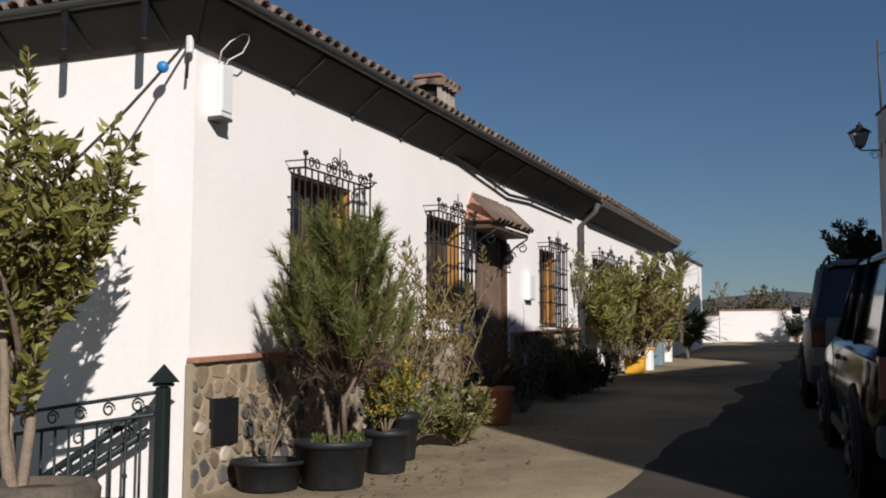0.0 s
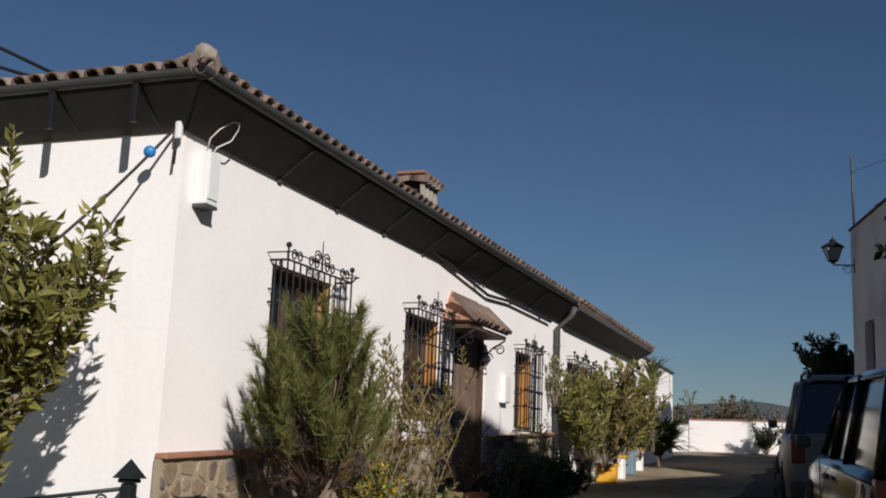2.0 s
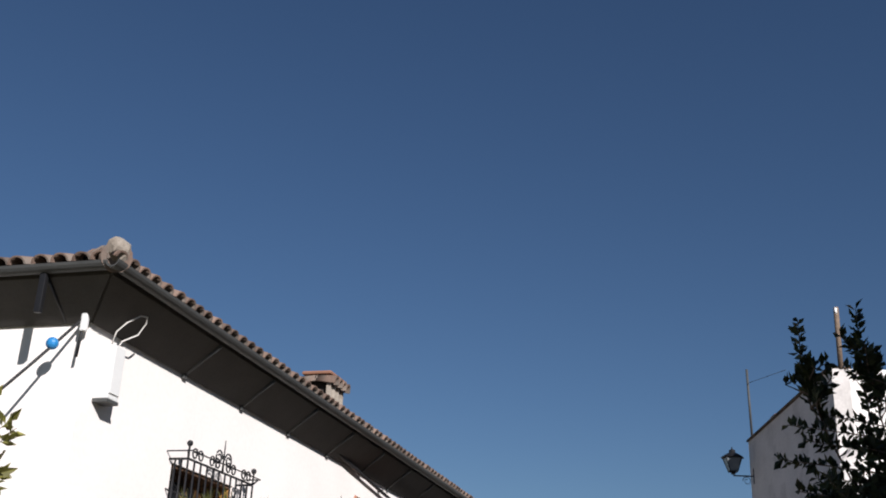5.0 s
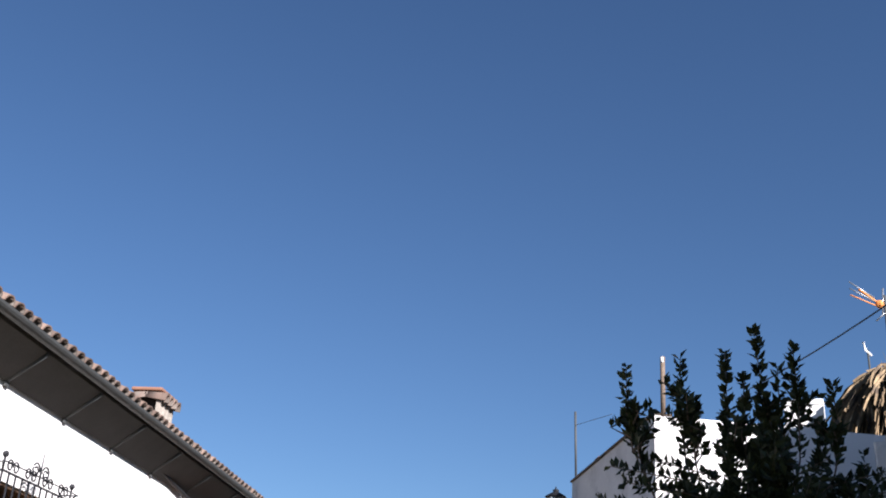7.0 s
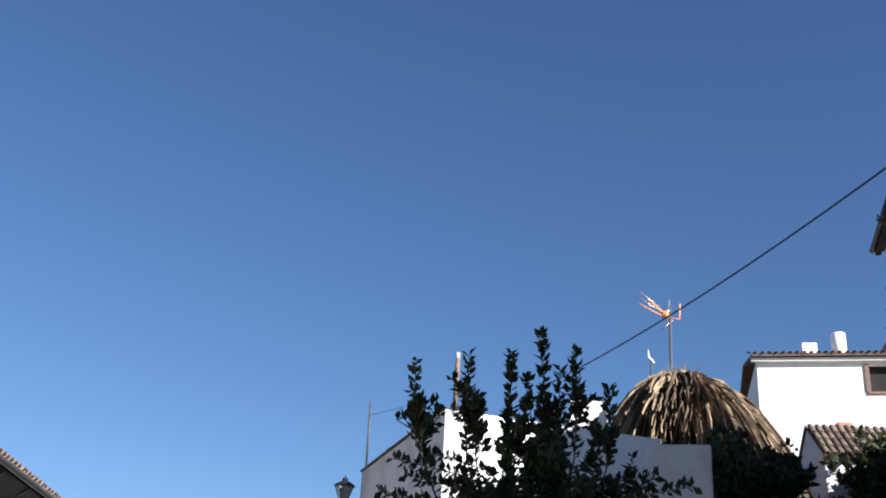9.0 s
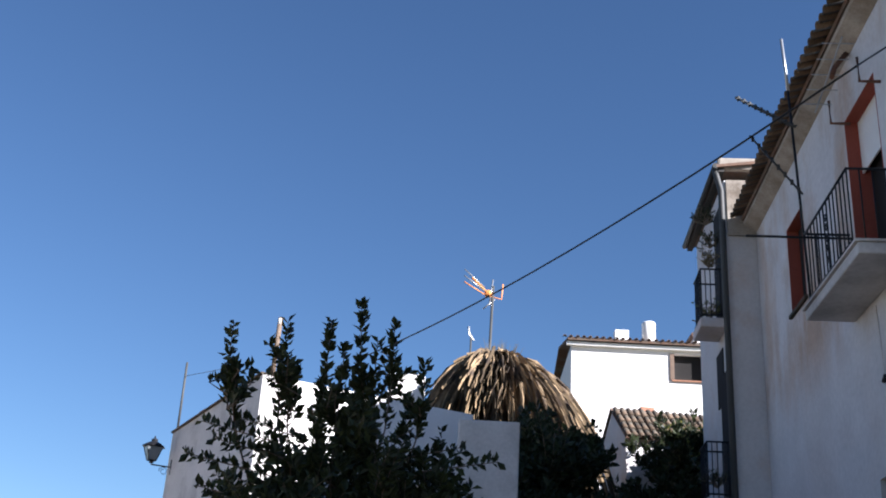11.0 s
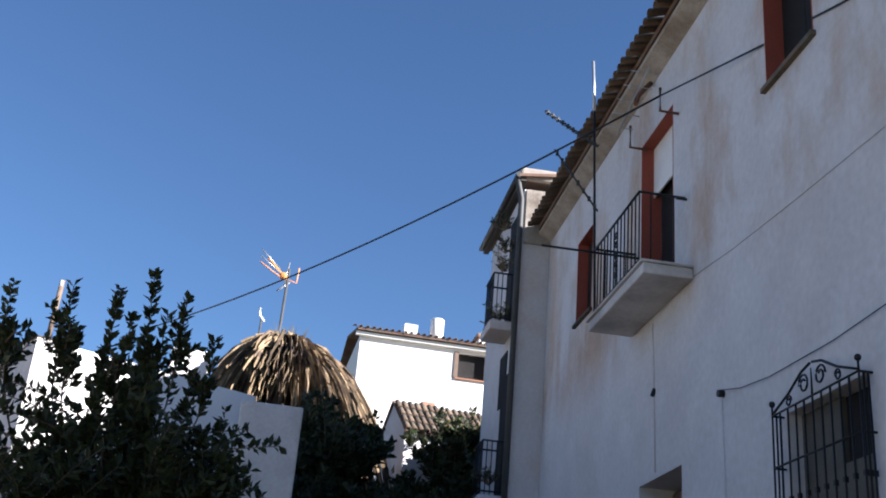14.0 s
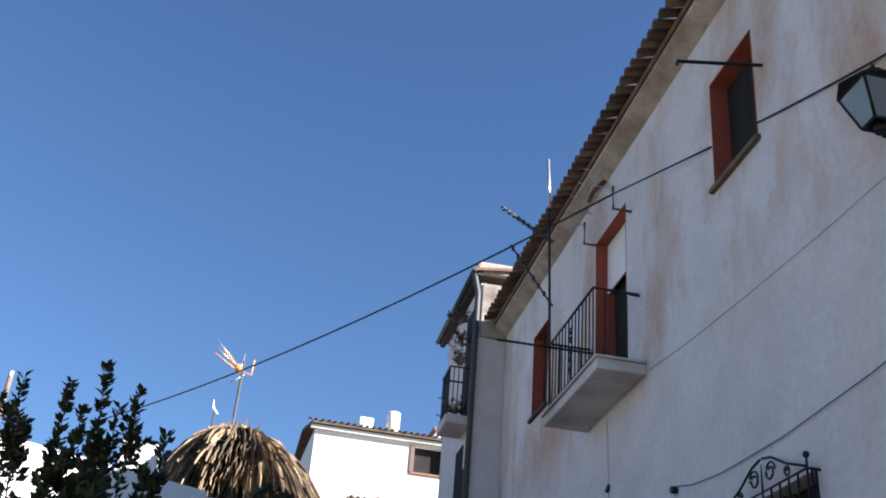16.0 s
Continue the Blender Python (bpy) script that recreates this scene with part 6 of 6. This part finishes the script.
for k in range(260):
    x, y = -3.3 + rl.normal() * 0.3, rl.uniform(6.6, 12.0)
    z = ground_z(x, y) + 0.052
    a, L = rl.uniform(0, 6.28), rl.uniform(0.015, 0.04)
    u, v = np.array([math.cos(a), math.sin(a), 0.15 * rl.normal()]), np.array([-math.sin(a), math.cos(a), 0.2 * rl.normal()])
    p, n0 = np.array([x, y, z]), len(vs)
    vs += [p - u * L, p + v * L * 0.45, p + u * L, p - v * L * 0.45]
    fs += [(n0, n0 + 1, n0 + 2), (n0, n0 + 2, n0 + 3)]
litter = soup("leaf_litter", vs, fs, M_DRYPLANT)
tagged(litter, "scattered dry brown leaves on the concrete paving", "leaf litter", kind="stuff")

# ---- iron fence and stair rail beside the end wall ----
fence = base("fence", pose(0.125, 0.02, 0), "dark green iron railing with scrolls and a capped post", "fence")
bm = boxbm(-4.655, -4.575, 6.005, 6.085, 0.0, 1.14, bevel=0.012)
post = part("post", bm, M_GREENIRON, fence)
bm = boxbm(-4.67, -4.56, 5.99, 6.10, 1.142, 1.17, bevel=0.01)
vs = [bm.verts.new(p) for p in ((-4.695, 5.965, 1.172), (-4.535, 5.965, 1.172), (-4.535, 6.125, 1.172), (-4.695, 6.125, 1.172), (-4.615, 6.045, 1.30))]
for f in ((0, 1, 4), (1, 2, 4), (2, 3, 4), (3, 0, 4), (3, 2, 1, 0)):
    bm.faces.new([vs[i] for i in f])
part("cap", bm, M_GREENIRON, fence)


def fz(x, z):
    return z + (x + 4.68) * 0.14


for z in (1.10, 0.95, 0.12):
    part("rail", tubebm([(-4.68, 6.045, fz(-4.68, z)), (-6.6, 6.045, fz(-6.6, z))], 0.016, 6), M_GREENIRON, fence)
for k in range(15):
    x = -4.80 - 0.125 * k
    bm = tubebm([(x, 6.045, fz(x, 0.1)), (x, 6.045, fz(x, 0.95))], 0.010, 6)
    if k % 2:
        for q in (0.35, 0.55):
            bmesh.ops.create_uvsphere(bm, u_segments=6, v_segments=5, radius=0.02, matrix=Matrix.Translation((x, 6.045, fz(x, q))))
    part("bar", bm, M_GREENIRON, fence)
    if k % 2 == 0:
        bm = scroll(bmesh.new(), (x - 0.03, 6.045, fz(x, 1.025)), (1, 0, 0), (0, 0, 1), 0.055, 1.4, 0.008)
        part("scroll", bm, M_GREENIRON, fence)
st_rail = base("stair_rail", pose(0, 0, 0), "dark sloping iron handrail along the steps", "railing")
for dz in (0.0, -0.16):
    part("rail", tubebm([(-4.72, 6.2, 0.98 + dz), (-6.9, 6.2, -0.25 + dz)], 0.03, 8), M_GREENIRON, st_rail)
for k in range(6):
    x = -4.9 - 0.3 * k
    part("scroll", scroll(bmesh.new(), (x, 6.2, 0.90 - 0.564 * 0.3 * (k + 0.6)), (1, 0, 0), (0, 0, 1), 0.06, 1.3, 0.008), M_GREENIRON, st_rail)
for x in (-5.4, -6.3):
    part("post", tubebm([(x, 6.2, -0.3), (x, 6.2, 0.98 + (x + 4.72) * 0.564)], 0.018, 6), M_GREENIRON, st_rail)


# ---- parked cars ----
def car(m, label, paint, length, width, height, hood, rack=False, spare=False):
    """x forward, rear at x = 0, centre line at y = 0, ground at z = 0."""
    C = base("car", m, label, "car", "parked cars")
    w = width / 2
    belt = height * 0.60
    L = length
    # body: rounded sections along the length
    st = [(0.0, 0.42, belt * 0.96, 0.88), (0.06, 0.30, belt, 0.96), (0.5, 0.26, belt + 0.01, 1.0), (L * 0.5, 0.24, belt, 1.0),
          (L - hood, 0.26, belt - 0.01, 1.0), (L - hood * 0.5, 0.26, belt - 0.07, 0.99), (L - 0.25, 0.28, belt - 0.14, 0.95), (L - 0.05, 0.34, belt - 0.26, 0.86), (L, 0.42, belt - 0.34, 0.80)]
    bm = bmesh.new()
    rings = []
    for x, zl, zh, k in st:
        ww = w * k
        prof = [(-ww * 0.86, zl), (-ww * 0.98, zl + 0.08), (-ww, (zl + zh) / 2), (-ww * 0.97, zh - 0.1), (-ww * 0.90, zh - 0.015), (-ww * 0.6, zh + 0.012), (0, zh + 0.02)]
        prof = prof + [(-y, z) for y, z in prof[-2::-1]]
        rings.append([bm.verts.new((x, y, z)) for y, z in prof])
    n = len(rings[0])
    for a, b in zip(rings, rings[1:]):
        for k in range(n):
            f = bm.faces.new((a[k], a[(k + 1) % n], b[(k + 1) % n], b[k]))
            f.smooth = True
    bm.faces.new(rings[0])
    bm.faces.new(rings[-1][::-1])
    bmesh.ops.recalc_face_normals(bm, faces=bm.faces)
    body = part("body", bm, paint, C)
    # glasshouse
    x0, x1, x2, x3 = 0.06, 0.30, L - hood - 0.75, L - hood + 0.05
    bm = bmesh.new()
    lo = [(x0, -w * 0.88), (x3, -w * 0.86), (x3, w * 0.86), (x0, w * 0.88)]
    hi = [(x1, -w * 0.74), (x2, -w * 0.72), (x2, w * 0.72), (x1, w * 0.74)]
    a = [bm.verts.new((x, y, belt - 0.02)) for x, y in lo]
    b = [bm.verts.new((x, y, height - 0.07)) for x, y in hi]
    bm.faces.new(b)
    for i in range(4):
        bm.faces.new((a[i], a[(i + 1) % 4], b[(i + 1) % 4], b[i]))
    bmesh.ops.recalc_face_normals(bm, faces=bm.faces)
    part("glasshouse", bm, M_GLASSDARK, C, "dark tinted windows")
    bm = bmesh.new()
    prof = [(x1 - 0.06, 0.82, 0), (x1 + 0.15, 0.95, 0.045), (x2 - 0.3, 0.95, 0.05), (x2 + 0.04, 0.85, 0)]
    rows = []
    for x, k, z in prof:
        rows.append([bm.verts.new((x, y, height - 0.075 + q)) for y, q in ((-w * 0.78 * k - 0.03, 0), (-w * 0.6, 0.03 + z), (0, 0.04 + z), (w * 0.6, 0.03 + z), (w * 0.78 * k + 0.03, 0))])
    for p, q in zip(rows, rows[1:]):
        for k in range(4):
            f = bm.faces.new((p[k], q[k], q[k + 1], p[k + 1]))
            f.smooth = True
    r = bmesh.ops.extrude_face_region(bm, geom=list(bm.faces))
    for e in r["geom"]:
        if isinstance(e, bmesh.types.BMVert):
            e.co.z -= 0.03
    bmesh.ops.recalc_face_normals(bm, faces=bm.faces)
    part("roof", bm, paint, C)
    for sy in (-1, 1):
        for p, q in (((x0, w * 0.885), (x1, w * 0.745)), ((L * 0.36, w * 0.885), (L * 0.36, w * 0.745)), ((L * 0.57, w * 0.88), (L * 0.56, w * 0.74)), ((x3, w * 0.865), (x2, w * 0.725))):
            part("pillar", tubebm([(p[0], sy * p[1], belt - 0.03), (q[0], sy * q[1], height - 0.06)], 0.035, 6), paint, C)
        mm = boxbm(L - hood - 0.18, L - hood - 0.04, sy * (w + 0.07) - 0.065, sy * (w + 0.07) + 0.065, belt + 0.03, belt + 0.14, bevel=0.03)
        part("mirror", mm, M_GUTTER, C)
        part("tail_light", boxbm(-0.005, 0.14, sy * w * 0.84 - 0.09, sy * w * 0.84 + 0.07, belt - 0.32, belt - 0.04, bevel=0.02), M_TAIL, C, "red tail light")
        part("headlight", boxbm(L - 0.22, L - 0.03, sy * w * 0.70 - 0.14, sy * w * 0.70 + 0.12, belt - 0.33, belt - 0.2, bevel=0.03), M_LENS, C)
        part("door_handle", boxbm(L * 0.42, L * 0.42 + 0.18, sy * w - 0.012, sy * w + 0.03, belt - 0.16, belt - 0.12, bevel=0.008), M_GUTTER, C)
        part("sill", boxbm(0.9, L - 0.95, sy * (w - 0.05) - 0.04, sy * (w - 0.05) + 0.04, 0.24, 0.34, bevel=0.015), M_GUTTER, C)
        part("door_seam", boxbm(L * 0.57, L * 0.57 + 0.008, sy * w - 0.004, sy * w + 0.003, 0.4, belt - 0.04), M_INTERIOR, C)
        if rack:
            part("roof_rail", tubebm([(x1 + 0.05, sy * w * 0.66, height - 0.04), (x1 + 0.12, sy * w * 0.66, height + 0.05), (x2 - 0.2, sy * w * 0.66, height + 0.05), (x2 - 0.05, sy * w * 0.66, height - 0.04)], 0.02, 6), M_GUTTER, C)
        for x in (0.85, L - 0.88):
            R = 0.35
            arch = bmesh.new()
            spin(arch, [(R + 0.05, -0.02), (R + 0.06, 0.0), (R + 0.05, 0.02)], 0, 0, 24)
            ob = part("wheel_arch", arch, M_TYRE, C)
            ob.matrix_basis = pose(x, sy * (w - 0.012), R, 90, 0, 0)
            wh_ = bmesh.new()
            spin(wh_, [(R - 0.1, -0.11), (R - 0.02, -0.11), (R, -0.08), (R, 0.08), (R - 0.02, 0.11), (R - 0.1, 0.11)], 0, 0, 28)
            wheel = part("wheel", wh_, M_TYRE, C)
            wheel.matrix_basis = pose(x, sy * (w - 0.085), R, 90, 0, 0)
            rim = bmesh.new()
            spin(rim, [(R - 0.1, -0.005), (R - 0.1, 0.01), (R - 0.14, 0.0), (0.08, -0.01), (0.05, 0.012), (0.01, 0.014)], 0, 0, 24)
            for k in range(5):
                t = 2 * math.pi * k / 5
                tube(rim, [(0.05 * math.cos(t), 0.05 * math.sin(t), 0.012), ((R - 0.11) * math.cos(t), (R - 0.11) * math.sin(t), 0.012)], 0.024, 5)
            rr = part("rim", rim, M_RIM, wheel)
            rr.matrix_basis = pose(0, 0, -0.115 if sy > 0 else 0.115, 180 if sy > 0 else 0, 0, 0)
    part("rear_window_frame", boxbm(0.03, 0.07, -w * 0.72, w * 0.72, belt - 0.02, belt + 0.03), paint, C)
    part("rear_bumper", boxbm(-0.09, 0.16, -w * 0.94, w * 0.94, 0.36, 0.56, bevel=0.04), M_GUTTER, C)
    part("front_bumper", boxbm(L - 0.16, L + 0.06, -w * 0.82, w * 0.82, 0.32, 0.5, bevel=0.04), M_GUTTER, C)
    part("number_plate", boxbm(-0.02, -0.008, -0.26, 0.26, belt - 0.34, belt - 0.23), M_WHITEPAINT, C)
    if spare:
        sp_ = spin(bmesh.new(), [(0.1, -0.1), (0.33, -0.1), (0.36, -0.06), (0.36, 0.08), (0.3, 0.1)], 0, 0, 24)
        ob = part("spare_wheel", sp_, M_TYRE, C, "covered spare wheel on the rear door")
        ob.matrix_basis = pose(-0.09, -0.1, belt - 0.1, 0, 90, 0)
    return C


def on_street(x, y, heading):
    """A car's pose with its rear middle at x, y, on the slope of the street."""
    return pose(x, y, ground_z(x, y) + 0.035, 0, 0, 90 - heading) @ pose(0, 0, 0, 0, -2.8, 0)


car(on_street(0.92, 7.15, -6.5), "dark grey off-road car parked in the shade", M_CARDARK, 4.3, 1.80, 1.70, 1.05)
car(on_street(0.22, 13.3, -4.0), "silver off-road car with roof rails parked in the shade", M_CARSILVER, 4.5, 1.85, 1.80, 1.05, rack=True, spare=True)
